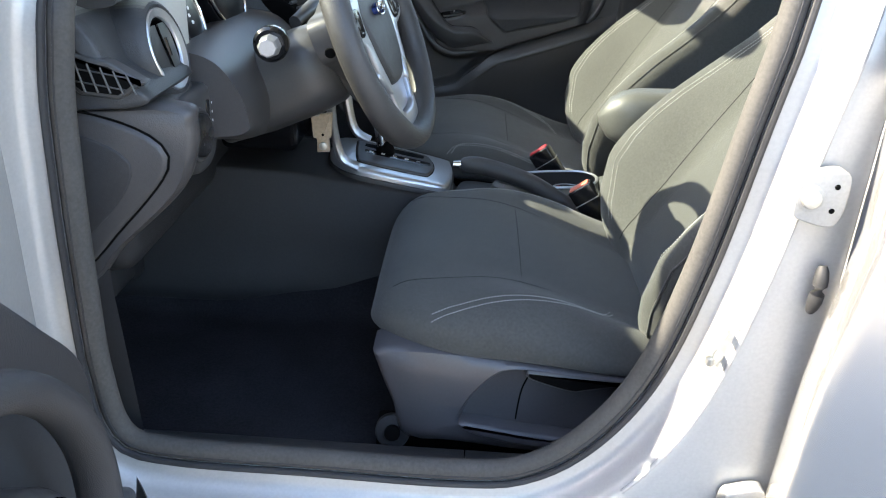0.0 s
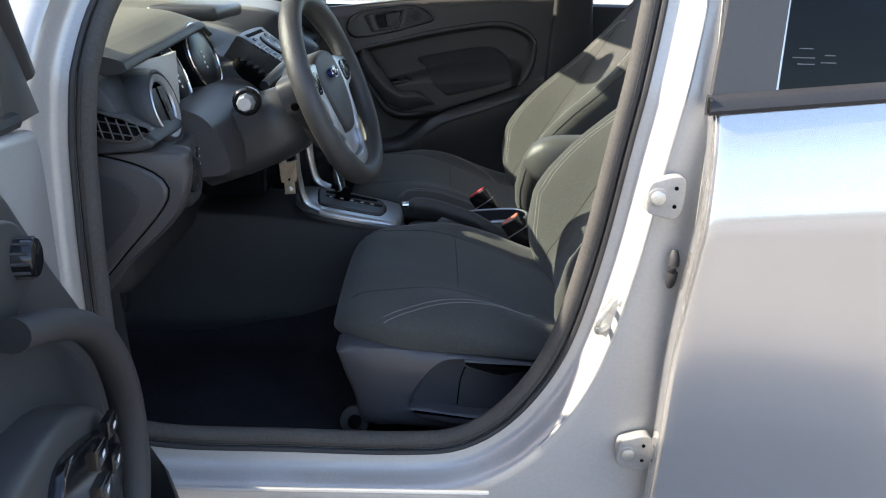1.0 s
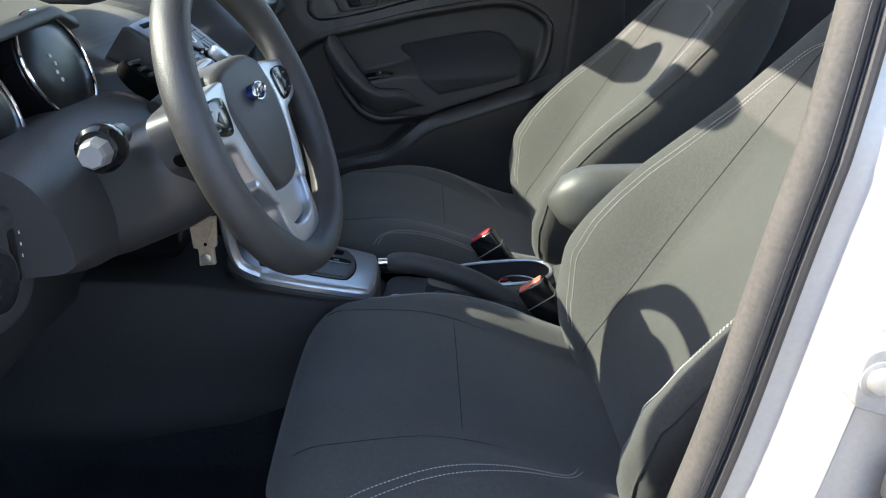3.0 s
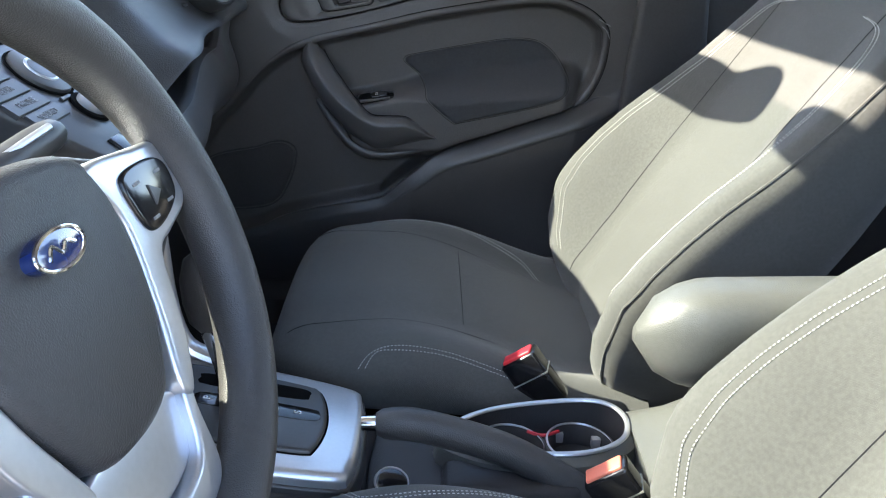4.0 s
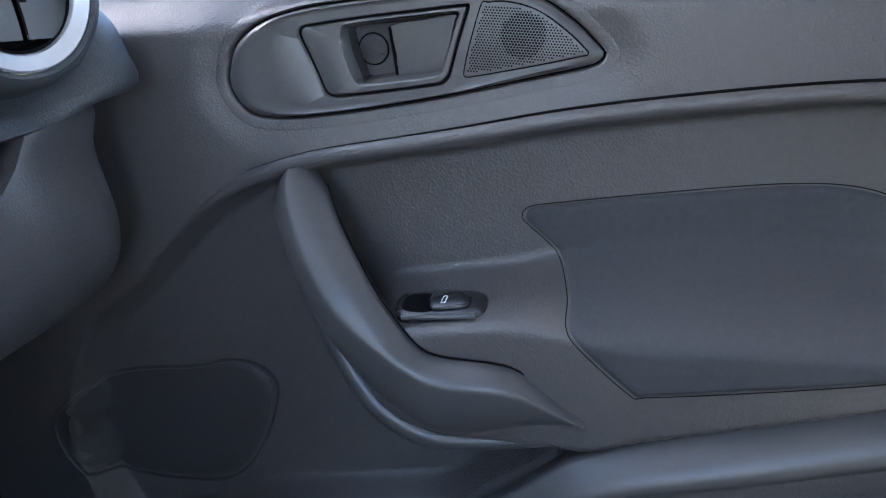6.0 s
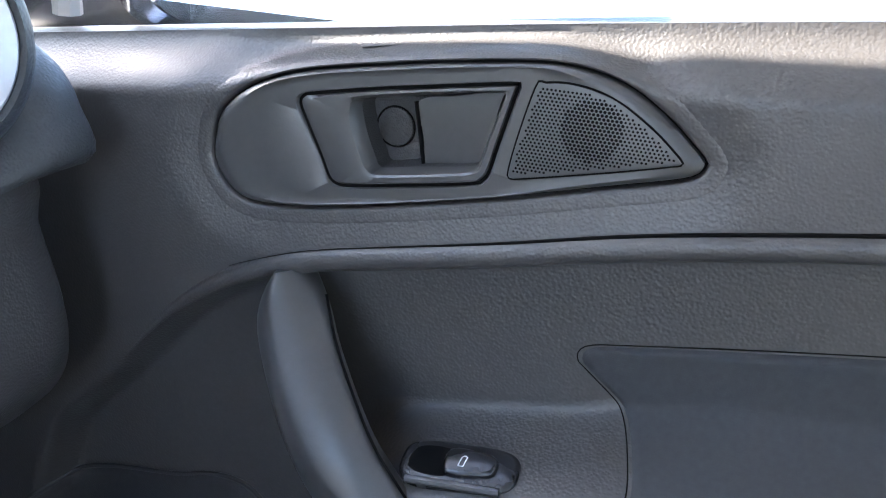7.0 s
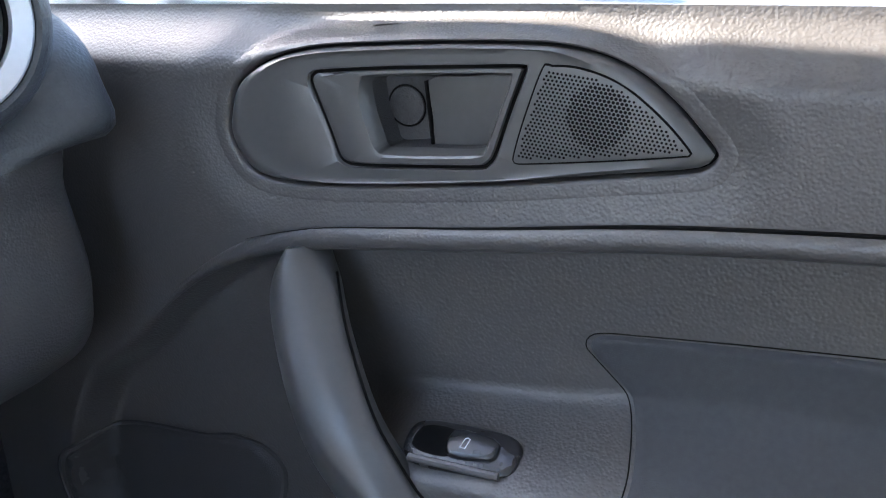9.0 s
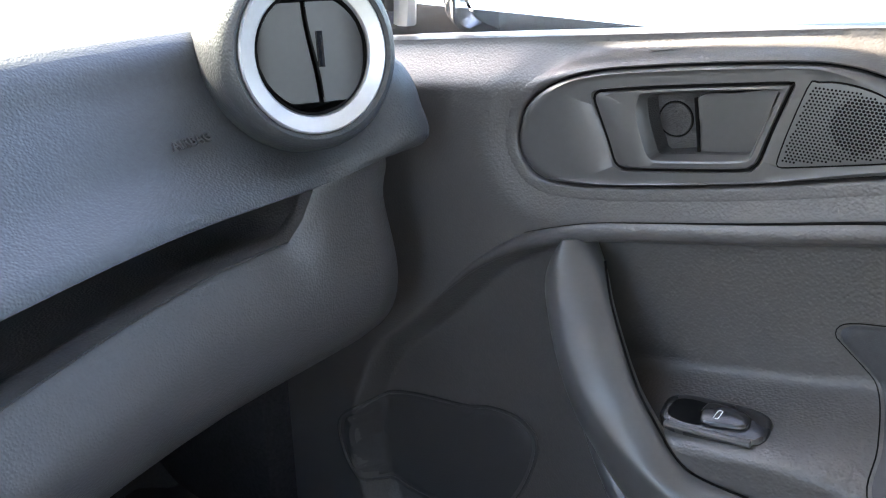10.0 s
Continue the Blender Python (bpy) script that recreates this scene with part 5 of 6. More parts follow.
for s in (-1, 1):
    bk = [(s * p[0], p[1]) for p in ((0.050, 0.060), (0.110, 0.056), (0.150, 0.048), (0.158, 0.026), (0.150, -0.004), (0.122, -0.022), (0.090, -0.045), (0.052, -0.075))]
    shell = part("spoke_back", wheel_plate(even(smooth(bk, 160), 80), -0.052, -0.014, 0.006), M["plain"], wheel, "smooth grey-black spoke cover")
    part("cover_hole", disc(on_wheel(s * 0.1525, 0.004, -0.034), 0.0065, 0.0035, (0.1, s, -0.35), 18, 0.0005), M["black"], shell)
    sp = [(s * p[0], p[1]) for p in ((0.062, 0.052), (0.075, 0.058), (0.118, 0.054), (0.150, 0.050), (0.160, 0.030), (0.150, 0.006), (0.120, -0.004), (0.098, -0.012), (0.082, -0.055), (0.060, -0.090), (0.050, -0.080), (0.066, -0.03), (0.076, 0.02))]
    spoke = part("spoke", wheel_plate(even(smooth(sp, 160), 90), -0.020, 0.002, 0.004), M["satin"], wheel, "satin silver side spoke")
    pad = [(s * p[0], p[1]) for p in ((0.090, 0.042), (0.125, 0.044), (0.142, 0.036), (0.140, 0.016), (0.120, 0.006), (0.096, 0.004), (0.088, 0.020))]
    bt = part("button_pad", wheel_plate(even(smooth(pad, 90), 48), -0.002, 0.0048, 0.002), M["gloss"], spoke, "black button pad")
    part("arrow_button", wheel_plate([(s * 0.110, 0.016), (s * 0.110, 0.030), (s * 0.122, 0.023)], 0.003, 0.006, 0.0008), M["plain"], bt)
    for (u, v) in ((0.100, 0.034), (0.128, 0.034), (0.128, 0.014), (0.104, 0.010)):
        part("button_mark", wheel_plate([(s * u - 0.004, v - 0.001), (s * u + 0.004, v - 0.001), (s * u + 0.004, v + 0.001), (s * u - 0.004, v + 0.001)], 0.0046, 0.0052, 0.0001), M["grey_mark"], bt)
low = [(-0.085, -0.060), (-0.060, -0.092), (-0.050, -0.140), (-0.020, -0.152), (0.020, -0.152), (0.050, -0.140), (0.060, -0.092), (0.085, -0.060), (0.075, -0.050), (0.052, -0.084), (0.038, -0.118), (0.018, -0.128), (-0.018, -0.128), (-0.038, -0.118), (-0.052, -0.084), (-0.075, -0.050)]
part("lower_spoke", wheel_plate(even(smooth(low, 200), 110), -0.018, 0.000, 0.004), M["satin"], wheel, "satin silver lower spoke")
part("lower_web", wheel_plate(rounded_path([(-0.048, -0.080), (0.048, -0.080), (0.036, -0.122), (-0.036, -0.122)], 40), -0.022, -0.008, 0.003), M["satin"], wheel)
oval = [(0.0205 * math.cos(a), 0.030 + 0.0098 * math.sin(a)) for a in np.linspace(0, math.tau, 40, False)]
badge = part("badge", wheel_plate(oval, 0.004, 0.0130, 0.001), M["blue"], wheel, "blue oval enamel badge with chrome edge")
part("badge_rim", tube([on_wheel(p[0], p[1], 0.0128) for p in oval], 0.0011, 8, True, up=COL), M["chrome"], badge)
part("badge_swirl", tube(smooth([on_wheel(-0.012, 0.027, 0.0132), on_wheel(-0.006, 0.033, 0.0134), on_wheel(0.0, 0.028, 0.0134), on_wheel(0.006, 0.032, 0.0134), on_wheel(0.012, 0.029, 0.0132)], 16, False), 0.0010, 6), M["chrome"], badge)


# ---- centre console ----
cons = thing("centre_console", (-0.05, -0.015, 0.40), "dark centre console with satin silver gear surround", "console")


def tunnel_ring(x, z, w0, w1):
    return [(x, -0.015 + p[0], p[1]) for p in smooth([(-w0, 0.30), (-w0, 0.42), (-w1 - 0.01, z - 0.02), (-w1 + 0.01, z), (0, z + 0.004), (w1 - 0.01, z), (w1 + 0.01, z - 0.02), (w0, 0.42), (w0, 0.30)], 40)]


rr = [tunnel_ring(x, z, w0, w1) for x, z, w0, w1 in ((-0.80, 0.56, 0.16, 0.12), (-0.40, 0.56, 0.15, 0.11), (-0.25, 0.552, 0.135, 0.098), (-0.10, 0.530, 0.125, 0.092), (-0.01, 0.516, 0.12, 0.088), (0.025, 0.478, 0.11, 0.085), (0.05, 0.455, 0.11, 0.085), (0.29, 0.455, 0.11, 0.085), (0.315, 0.500, 0.11, 0.085), (0.40, 0.520, 0.11, 0.09), (0.60, 0.50, 0.11, 0.09))]
part("tunnel_cover", loft(rr), M["lower"], cons, "dark plastic console body", 60)


def deck(outline, z0, z1, r, slope=-0.16, x0=0.0):
    """A slab on the sloping console top."""
    bm = plate(outline, z0, z1, r, axis="z")
    for v in bm.verts:
        v.co.z += slope * (v.co.x - x0)
    return bm


sur = rounded_path([(-0.205, -0.060), (-0.175, -0.092), (-0.12, -0.100), (-0.01, -0.096), (0.012, -0.082), (0.018, -0.02), (0.014, 0.040), (-0.004, 0.060), (-0.12, 0.072), (-0.18, 0.070), (-0.21, 0.045), (-0.214, -0.01)], 84)
part("gear_surround", deck(sur, 0.500, 0.534, 0.008, -0.17), M["satin"], cons, "satin silver gear surround")
skirt = [tuple(p) for p in inset(sur, -0.003)]
part("surround_skirt", deck(skirt, 0.47, 0.520, 0.003, -0.17), M["plain"], cons)
for s in (-1, 1):
    part("surround_arm", tube(smooth([(-0.150, -0.014 + s * 0.084, 0.560), (-0.180, -0.014 + s * 0.085, 0.578), (-0.194, -0.014 + s * 0.086, 0.63), (-0.200, -0.014 + s * 0.088, 0.71)], 14, False), 0.012, 10, squash=0.7), M["satin"], cons, "satin silver arm beside the stack")
gate = rounded_path([(-0.140, -0.070), (-0.04, -0.070), (-0.024, -0.058), (-0.018, -0.015), (-0.028, 0.030), (-0.05, 0.042), (-0.160, 0.048), (-0.170, 0.035), (-0.158, -0.055)], 66)
part("gate_groove", deck([tuple(p) for p in inset(gate, -0.002)], 0.520, 0.5346, 0.0004, -0.17), M["black"], cons)
gp = part("gear_gate", deck(gate, 0.520, 0.539, 0.004, -0.17), M["plain"], cons, "dark gear selector plate")
slot = rounded_path([(-0.145, 0.012), (-0.05, 0.012), (-0.040, 0.022), (-0.05, 0.032), (-0.145, 0.032), (-0.152, 0.022)], 40)
part("gate_slot", deck(slot, 0.530, 0.5395, 0.0005, -0.17), M["black"], gp)
strip = rounded_path([(-0.140, -0.022), (-0.035, -0.022), (-0.026, -0.012), (-0.035, -0.002), (-0.140, -0.002), (-0.148, -0.012)], 36)
part("position_strip", deck(strip, 0.530, 0.5397, 0.0005, -0.17), M["gloss"], gp, "gloss position indicator strip")
for k, c in enumerate("PRNDS"):
    x = -0.137 + 0.0225 * k
    lettering(c, 0.011, facing((x, -0.012, 0.5402 - 0.17 * x), (0, 1, 0), (-1, 0, 0.17)), M["white_mark"], gp, "position_letter")
lev = part("gear_lever", tube(smooth([(-0.115, 0.010, 0.550), (-0.122, 0.005, 0.600), (-0.128, 0.0, 0.640)], 8, False), [0.013, 0.0125, 0.012, 0.012, 0.0125, 0.013, 0.014, 0.014], 14), M["chrome"], cons, "chrome gear lever shaft")
part("lever_knob", loft([[(-0.130 + r * math.cos(a) * 1.05, -0.001 + r * 0.85 * math.sin(a), z) for a in np.linspace(0, math.tau, 24, False)] for r, z in ((0.012, 0.635), (0.020, 0.645), (0.024, 0.665), (0.025, 0.69), (0.020, 0.71), (0.008, 0.72))]), M["leather"], lev, "black leather gear knob")
part("lever_boot", loft([[(-0.114 + r * math.cos(a), 0.010 + r * math.sin(a), z) for a in np.linspace(0, math.tau, 20, False)] for r, z in ((0.020, 0.552), (0.017, 0.566), (0.013, 0.580))]), M["black"], lev)

# rear of the console: tray, cup holders
tray = rounded_path([(0.03, -0.075), (0.10, -0.078), (0.11, 0.045), (0.09, 0.060), (0.035, 0.055)], 40)
part("front_tray", plate(tray, 0.46, 0.4885, 0.003, axis="z"), M["lower"], cons)
cuprim = rounded_path([(0.108, 0.005), (0.125, 0.030), (0.17, 0.050), (0.25, 0.060), (0.285, 0.050), (0.298, 0.020), (0.285, -0.015), (0.24, -0.035), (0.16, -0.030), (0.120, -0.012)], 72)
ob_ = [(x, y, 0.520 + 0.05 * (x - 0.2)) for x, y in cuprim]
part("cup_rim", tube(ob_, 0.0032, 8, True, 0.7), M["satin"], cons, "satin silver cup holder rim")
cwall = loft([[(x, y, 0.519 + 0.05 * (x - 0.2)) for x, y in cuprim], [(x, y, 0.475) for x, y in inset(cuprim, 0.004)], [(x, y, 0.4715) for x, y in inset(cuprim, 0.012)], [(0.2 + (x - 0.2) * 0.05, 0.01 + (y - 0.01) * 0.05, 0.4712) for x, y in cuprim]], caps=False)
part("cup_well", cwall, M["lower"], cons, "dark double cup holder well")
outer = loft([[(x, y, 0.518 + 0.05 * (x - 0.2)) for x, y in inset(cuprim, -0.002)], [(x, y, 0.512 + 0.05 * (x - 0.2)) for x, y in inset(cuprim, -0.012)], [(x, y, 0.470) for x, y in inset(cuprim, -0.022)], [(x, y, 0.44) for x, y in inset(cuprim, -0.026)]], caps=False)
# paler vinyl used here to paint the sun on the console top
part("cup_surround", outer, M["vinyl"], cons, "grey console top round the cup holders, paled for sunlight")
for x, y in ((0.175, 0.010), (0.250, 0.015)):
    part("cup_wall", loft([[(x + r * math.cos(a), y + r * math.sin(a), z) for a in np.linspace(0, math.tau, 40, False)] for r, z in ((0.0385, 0.496), (0.036, 0.498), (0.0345, 0.496), (0.033, 0.472))], caps=False), M["lower"], cons)
    part("cup_ring", torus_ring((x, y, 0.498), 0.036, 0.0012, (0.05, 0, 1), 40, 6), M["satin"], cons)
part("cup_light", tube(smooth([(0.195, 0.035, 0.497), (0.212, 0.028, 0.497), (0.230, 0.037, 0.497)], 8, False), 0.002, 6), M["red"], cons, "red cup holder accent")
for x, y in ((0.232, 0.045), (0.272, 0.036)):
    part("cup_tab", box((x - 0.005, y - 0.004, 0.478), (x + 0.005, y + 0.004, 0.490), 0.001), M["satin"], cons)
part("rear_console", loft([[(0.30 + 0.30 * f, -0.015 + (0.075 - 0.01 * f) * math.copysign(abs(math.cos(a)) ** 0.6, math.cos(a)), 0.48 + (0.045 + 0.05 * ss(f, 0, 0.4)) * math.copysign(abs(math.sin(a)) ** 0.6, math.sin(a))) for a in np.linspace(0, math.tau, 28, False)] for f in np.linspace(0, 1, 8)]), M["vinyl"], cons)

# handbrake
hb = thing("handbrake", (0.2, -0.045, 0.48), "black handbrake lever with silver button, lowered", "handbrake")
part("grip", tube(smooth([(0.034, -0.040, 0.556), (0.07, -0.040, 0.556), (0.12, -0.042, 0.545), (0.17, -0.045, 0.528), (0.22, -0.050, 0.500), (0.26, -0.055, 0.470)], 20, False), [0.010, 0.0135, 0.015, 0.0155, 0.0155] + [0.0155] * 10 + [0.016, 0.017, 0.018, 0.018, 0.018], 14, squash=1.1), M["leather"], hb, "black grip")
part("button", tube([(0.020, -0.040, 0.556), (0.036, -0.040, 0.557)], 0.0075, 12), M["chrome"], hb, "chrome release button")
part("boot", box((0.10, -0.075, 0.470), (0.24, -0.020, 0.505), 0.012, 3), M["lower"], hb)
socket = thing("power_socket", (0.045, -0.055, 0.49), "round black power socket in the console", "socket")
part("cap", disc((0.050, -0.050, 0.487), 0.016, 0.010, (0.1, -0.3, 1), 28), M["gloss"], socket)
part("cap_ring", torus_ring((0.050, -0.051, 0.495), 0.0165, 0.0014, (0.1, -0.3, 1), 32, 6), M["satin"], socket)


def buckle(c, tilt, turn, mat, label):
    b = thing("seat_belt_buckle", c, label, "seat belt buckle", "seat belt buckles")
    m = Matrix.Translation(c) @ Euler((0, radians(tilt), radians(turn))).to_matrix().to_4x4()

    def piece(lo, hi, r):
        bm = box(lo, hi, r, 3)
        bmesh.ops.transform(bm, matrix=m, verts=bm.verts[:])
        return bm
    part("body", piece((-0.023, -0.013, -0.075), (0.023, 0.013, 0.0), 0.004), M["gloss"], b, "black plastic body")
    part("button", piece((-0.019, -0.0095, -0.004), (0.019, 0.0085, 0.003), 0.002), mat, b, "red release button")
    part("seam", piece((-0.0235, -0.0135, -0.030), (0.0235, 0.0135, -0.0285), 0.0), M["steel"], b)
    part("stem", piece((-0.015, -0.005, -0.16), (0.015, 0.005, -0.07), 0.002), M["black"], b)


buckle(Vector((0.190, 0.120, 0.543)), -38, -14, M["red"], "black seat belt buckle with red button, upright beside seat")
buckle(Vector((0.250, -0.090, 0.545)), -38, -10, M["sunlit_red"], "black seat belt buckle with sunlit red button")

# pedals
ped = thing("brake_pedal", (-0.50, -0.33, 0.45), "black rubber pedal hanging from its arm", "pedal")
part("pad", box((-0.515, -0.375, 0.415), (-0.495, -0.290, 0.475), 0.006), M["rubber"], ped)
part("arm", tube([(-0.51, -0.33, 0.45), (-0.54, -0.33, 0.52), (-0.62, -0.33, 0.62)], 0.009, 8), M["black"], ped)
ped = thing("accelerator_pedal", (-0.53, -0.20, 0.42), "black rubber accelerator pedal under the dash", "pedal")
part("pad", box((-0.545, -0.235, 0.37), (-0.525, -0.185, 0.47), 0.006), M["rubber"], ped)
part("arm", tube([(-0.54, -0.21, 0.46), (-0.62, -0.21, 0.60)], 0.008, 8), M["black"], ped)

# kick plate on the sill, with its join
kick = thing("kick_plate", (0.0, -0.62, 0.34), "dark plastic kick plate along the door sill", "kick plate")
kp = [(-0.585, 0.332), (-0.600, 0.345), (-0.630, 0.352), (-0.660, 0.366), (-0.685, 0.378), (-0.690, 0.370), (-0.69, 0.30), (-0.585, 0.30)]
for x0, x1 in ((-0.40, 0.064), (0.066, 0.36)):
    part("plate", loft([[(x, y, z) for y, z in even(kp, 40)] for x in np.linspace(x0, x1, 10)]), M["lower"], kick)
part("kick_side", loft([[(x, -0.655, z) for x, z in ((-0.40, 0.33), (-0.34, 0.33), (-0.36, 0.62), (-0.40, 0.62))], [(x, -0.645, z) for x, z in ((-0.44, 0.33), (-0.36, 0.33), (-0.38, 0.62), (-0.44, 0.62))]]), M["lower"], kick)


# ---- rear door on the driver's side, closed ----
rdoor = thing("rear_door", (0.8, -0.82, 0.3), "closed silver rear door reflecting sky and ground", "car door")


def skin_y(z):
    return float(np.interp(z, [0.25, 0.35, 0.50, 0.66, 0.74, 0.765, 0.80, 0.86, 0.905], [-0.800, -0.812, -0.822, -0.829, -0.833, -0.836, -0.829, -0.815, -0.800]))


rows = []
for z in np.linspace(0.27, 0.903, 44):
    x0 = 0.384 + 0.02 * ss(z, 0.55, 0.9)
    y = skin_y(z)
    zz = lambda x: z + 0.09 * (x - 0.39) * ss(z, 0.5, 0.9)
    rows.append([(x0 + 0.004, y + 0.045, z), (x0, y + 0.030, z), (x0 - 0.001, y + 0.006, z), (x0 + 0.001, y + 0.0015, z), (x0 + 0.006, y, z)] + [(x, y - 0.004 * math.sin((x - 0.39) / 0.9 * math.pi), zz(x)) for x in np.linspace(x0 + 0.02, 1.32, 16)])
part("skin", sheet(rows, 0.0), M["paint"], rdoor, "glossy silver painted door skin", 55)
part("belt_trim", loft([[(x, -0.802 + p[0], 0.897 + 0.10 * (x - 0.392) + p[1]) for p in ((0.01, 0.0), (-0.006, 0.001), (-0.009, 0.006), (-0.006, 0.016), (0.0, 0.021), (0.01, 0.022))] for x in np.linspace(0.393, 1.30, 10)]), M["rubber"], rdoor, "black window belt strip")
part("trim_end", box((0.391, -0.810, 0.900), (0.395, -0.795, 0.919), 0.0015), M["gloss"], rdoor)
part("pillar_applique", loft([[(x, -0.795 + 0.30 * (z - 0.92) * 0.55, z) for x in (0.398 + 0.1 * (z - 0.92), 0.470 + 0.06 * (z - 0.92))] + [(x, -0.785 + 0.30 * (z - 0.92) * 0.55, z) for x in (0.470 + 0.06 * (z - 0.92), 0.398 + 0.1 * (z - 0.92))] for z in np.linspace(0.920, 1.40, 6)]), M["plain"], rdoor, "matt black door pillar trim")
part("window", sheet([[(x, -0.788 + 0.165 * (z - 0.92), z) for x in np.linspace(0.472, 1.30, 6)] for z in np.linspace(0.915, 1.40, 6)], 0.004), M["tinted"], rdoor, "dark tinted window glass")
part("glass_channel", tube([(0.472, -0.789, 0.925), (0.495, -0.712, 1.40)], 0.003, 8), M["satin"], rdoor)
for k, (u, w) in enumerate(((0.502, 0.016), (0.500, 0.026), (0.503, 0.020), (0.530, 0.012), (0.529, 0.018))):
    z = (0.972, 0.962, 0.955, 0.965, 0.957)[k]
    y = -0.7905 + 0.165 * (z - 0.92)
    part("glass_etching", box((u - w / 2, y - 0.0006, z), (u + w / 2, y, z + 0.0012), 0), M["etch"], rdoor)

# hinges, striker and bolts on the pillar
def door_hinge(z, label):
    h = part("door_hinge", plate(rounded_path([(0.343, z - 0.014), (0.352, z - 0.022), (0.384, z - 0.024), (0.386, z + 0.024), (0.352, z + 0.020), (0.344, z + 0.012)], 40), -0.760, -0.7765, 0.0015), M["hinge"], body, label)
    part("bolt", disc((0.356, -0.776, z), 0.0088, 0.006, (0, -1, 0), 18), M["steel"], h, "zinc bolt head")
    part("washer", disc((0.356, -0.7755, z), 0.0125, 0.002, (0, -1, 0), 24, 0.0005), M["hinge"], h)
    for dz in (-0.011, 0.012):
        part("hole", disc((0.377, -0.7763, z + dz), 0.0026, 0.0008, (0, -1, 0), 14, 0.0002), M["black"], h)
    return h


door_hinge(0.792, "silver painted upper hinge with zinc bolt on the pillar")
door_hinge(0.430, "silver painted lower hinge with bolts on the pillar")
strk = thing("door_striker", (0.325, -0.70, 0.615), "bare steel door latch striker on the pillar", "striker")
part("base", plate(rounded_path([(0.308, 0.600), (0.322, 0.588), (0.346, 0.594), (0.350, 0.640), (0.338, 0.650), (0.320, 0.640)], 36), -0.735, -0.747, 0.003), M["steel"], strk)
part("loop", tube(smooth([(0.318, -0.745, 0.632), (0.306, -0.765, 0.632), (0.300, -0.768, 0.620), (0.302, -0.765, 0.606), (0.318, -0.745, 0.604)], 16, False), 0.0045, 8), M["steel"], strk)
for z in (0.600, 0.640):
    part("bolt", disc((0.335, -0.746, z), 0.007, 0.005, (0, -1, 0), 12), M["steel"], strk)
strap = thing("check_strap", (0.376, -0.77, 0.69), "rubber door check boot in the pillar gap", "check strap")
part("boot", tube(smooth([(0.3865, -0.766, 0.672), (0.3870, -0.770, 0.688), (0.3875, -0.770, 0.708), (0.3875, -0.767, 0.722)], 8, False), [0.004, 0.006, 0.007, 0.007, 0.007, 0.007, 0.006, 0.004], 10), M["rubber"], strap)

# ---- driver's door, swung open ----
DO = Vector((-0.305, -0.83, 0.0))
DU = Vector((math.cos(radians(80)), -math.sin(radians(80)), 0))
DN = Vector((math.sin(radians(80)), math.cos(radians(80)), 0))


def on_door(u, z, w=0.0):
    return DO + DU * u + DN * w + Vector((0, 0, z))


def door_plate(outline, a, b, r=0.006, seg=3):
    bm = plate(outline, a, b, r, axis="y", seg=seg)
    m = Matrix((DU, DN, Vector((0, 0, 1)))).transposed().to_4x4()
    m.translation = DO
    bmesh.ops.transform(bm, matrix=m, verts=bm.verts[:])
    return bm


ddoor = thing("driver_door", DO, "open driver's door with dark plastic trim, swung forward", "car door")
trim = even(smooth([(-0.035, 0.34), (-0.018, 0.42), (-0.004, 0.50), (-0.004, 0.56), (0.012, 0.620), (0.087, 0.697), (0.165, 0.773), (0.225, 0.836), (0.275, 0.885), (0.34, 0.915), (0.60, 0.94), (0.93, 0.97), (0.95, 0.70), (0.93, 0.34)], 300), 140)
part("trim_panel", door_plate(trim, -0.05, 0.0, 0.014, 4), M["plastic"], ddoor, "dark grained plastic trim")
inner_field = even(smooth([(0.06, 0.36), (0.078, 0.50), (0.085, 0.57), (0.115, 0.63), (0.19, 0.70), (0.28, 0.765), (0.34, 0.785), (0.85, 0.85), (0.88, 0.36)], 240), 110)
part("trim_groove", door_plate([tuple(p) for p in inset(inner_field, -0.002)], -0.01, 0.0006, 0.0005), M["black"], ddoor)
part("trim_field", door_plate(inner_field, -0.01, 0.006, 0.006), M["velour"], ddoor)
loop = smooth([on_door(0.36, 0.790, 0.02), on_door(0.31, 0.775, 0.035), on_door(0.255, 0.745, 0.045), on_door(0.205, 0.690, 0.05), on_door(0.178, 0.62, 0.052), on_door(0.185, 0.54, 0.052), on_door(0.23, 0.48, 0.05)], 40, False)
part("pull_handle", tube(loop, 0.0135, 14, squash=1.25, up=DN), M["lower"], ddoor, "smooth dark curved pull handle")
part("switch_shelf", door_plate(even(smooth([(0.20, 0.50), (0.22, 0.64), (0.40, 0.72), (0.75, 0.70), (0.75, 0.45), (0.25, 0.42)], 120), 60), 0.0, 0.045, 0.012), M["plain"], ddoor, "dark armrest shelf")
shelf = part("switch_panel", door_plate(even(smooth([(0.235, 0.60), (0.255, 0.645), (0.38, 0.695), (0.42, 0.67), (0.40, 0.61), (0.27, 0.575)], 120), 60), 0.044, 0.056, 0.004), M["gloss"], ddoor, "gloss black window switches")
for k in range(4):
    u, z = 0.275 + 0.045 * (k % 2), 0.625 + 0.035 * (k // 2)
    part("switch", door_plate([(u - 0.016, z - 0.012), (u + 0.016, z - 0.006), (u + 0.016, z + 0.012), (u - 0.016, z + 0.006)], 0.054, 0.062, 0.003), M["gloss"], shelf)
    part("switch_mark", door_plate([(u - 0.004, z - 0.002), (u + 0.004, z - 0.002), (u + 0.004, z + 0.002), (u - 0.004, z + 0.002)], 0.0615, 0.0624, 0.0002), M["white_mark"], shelf)
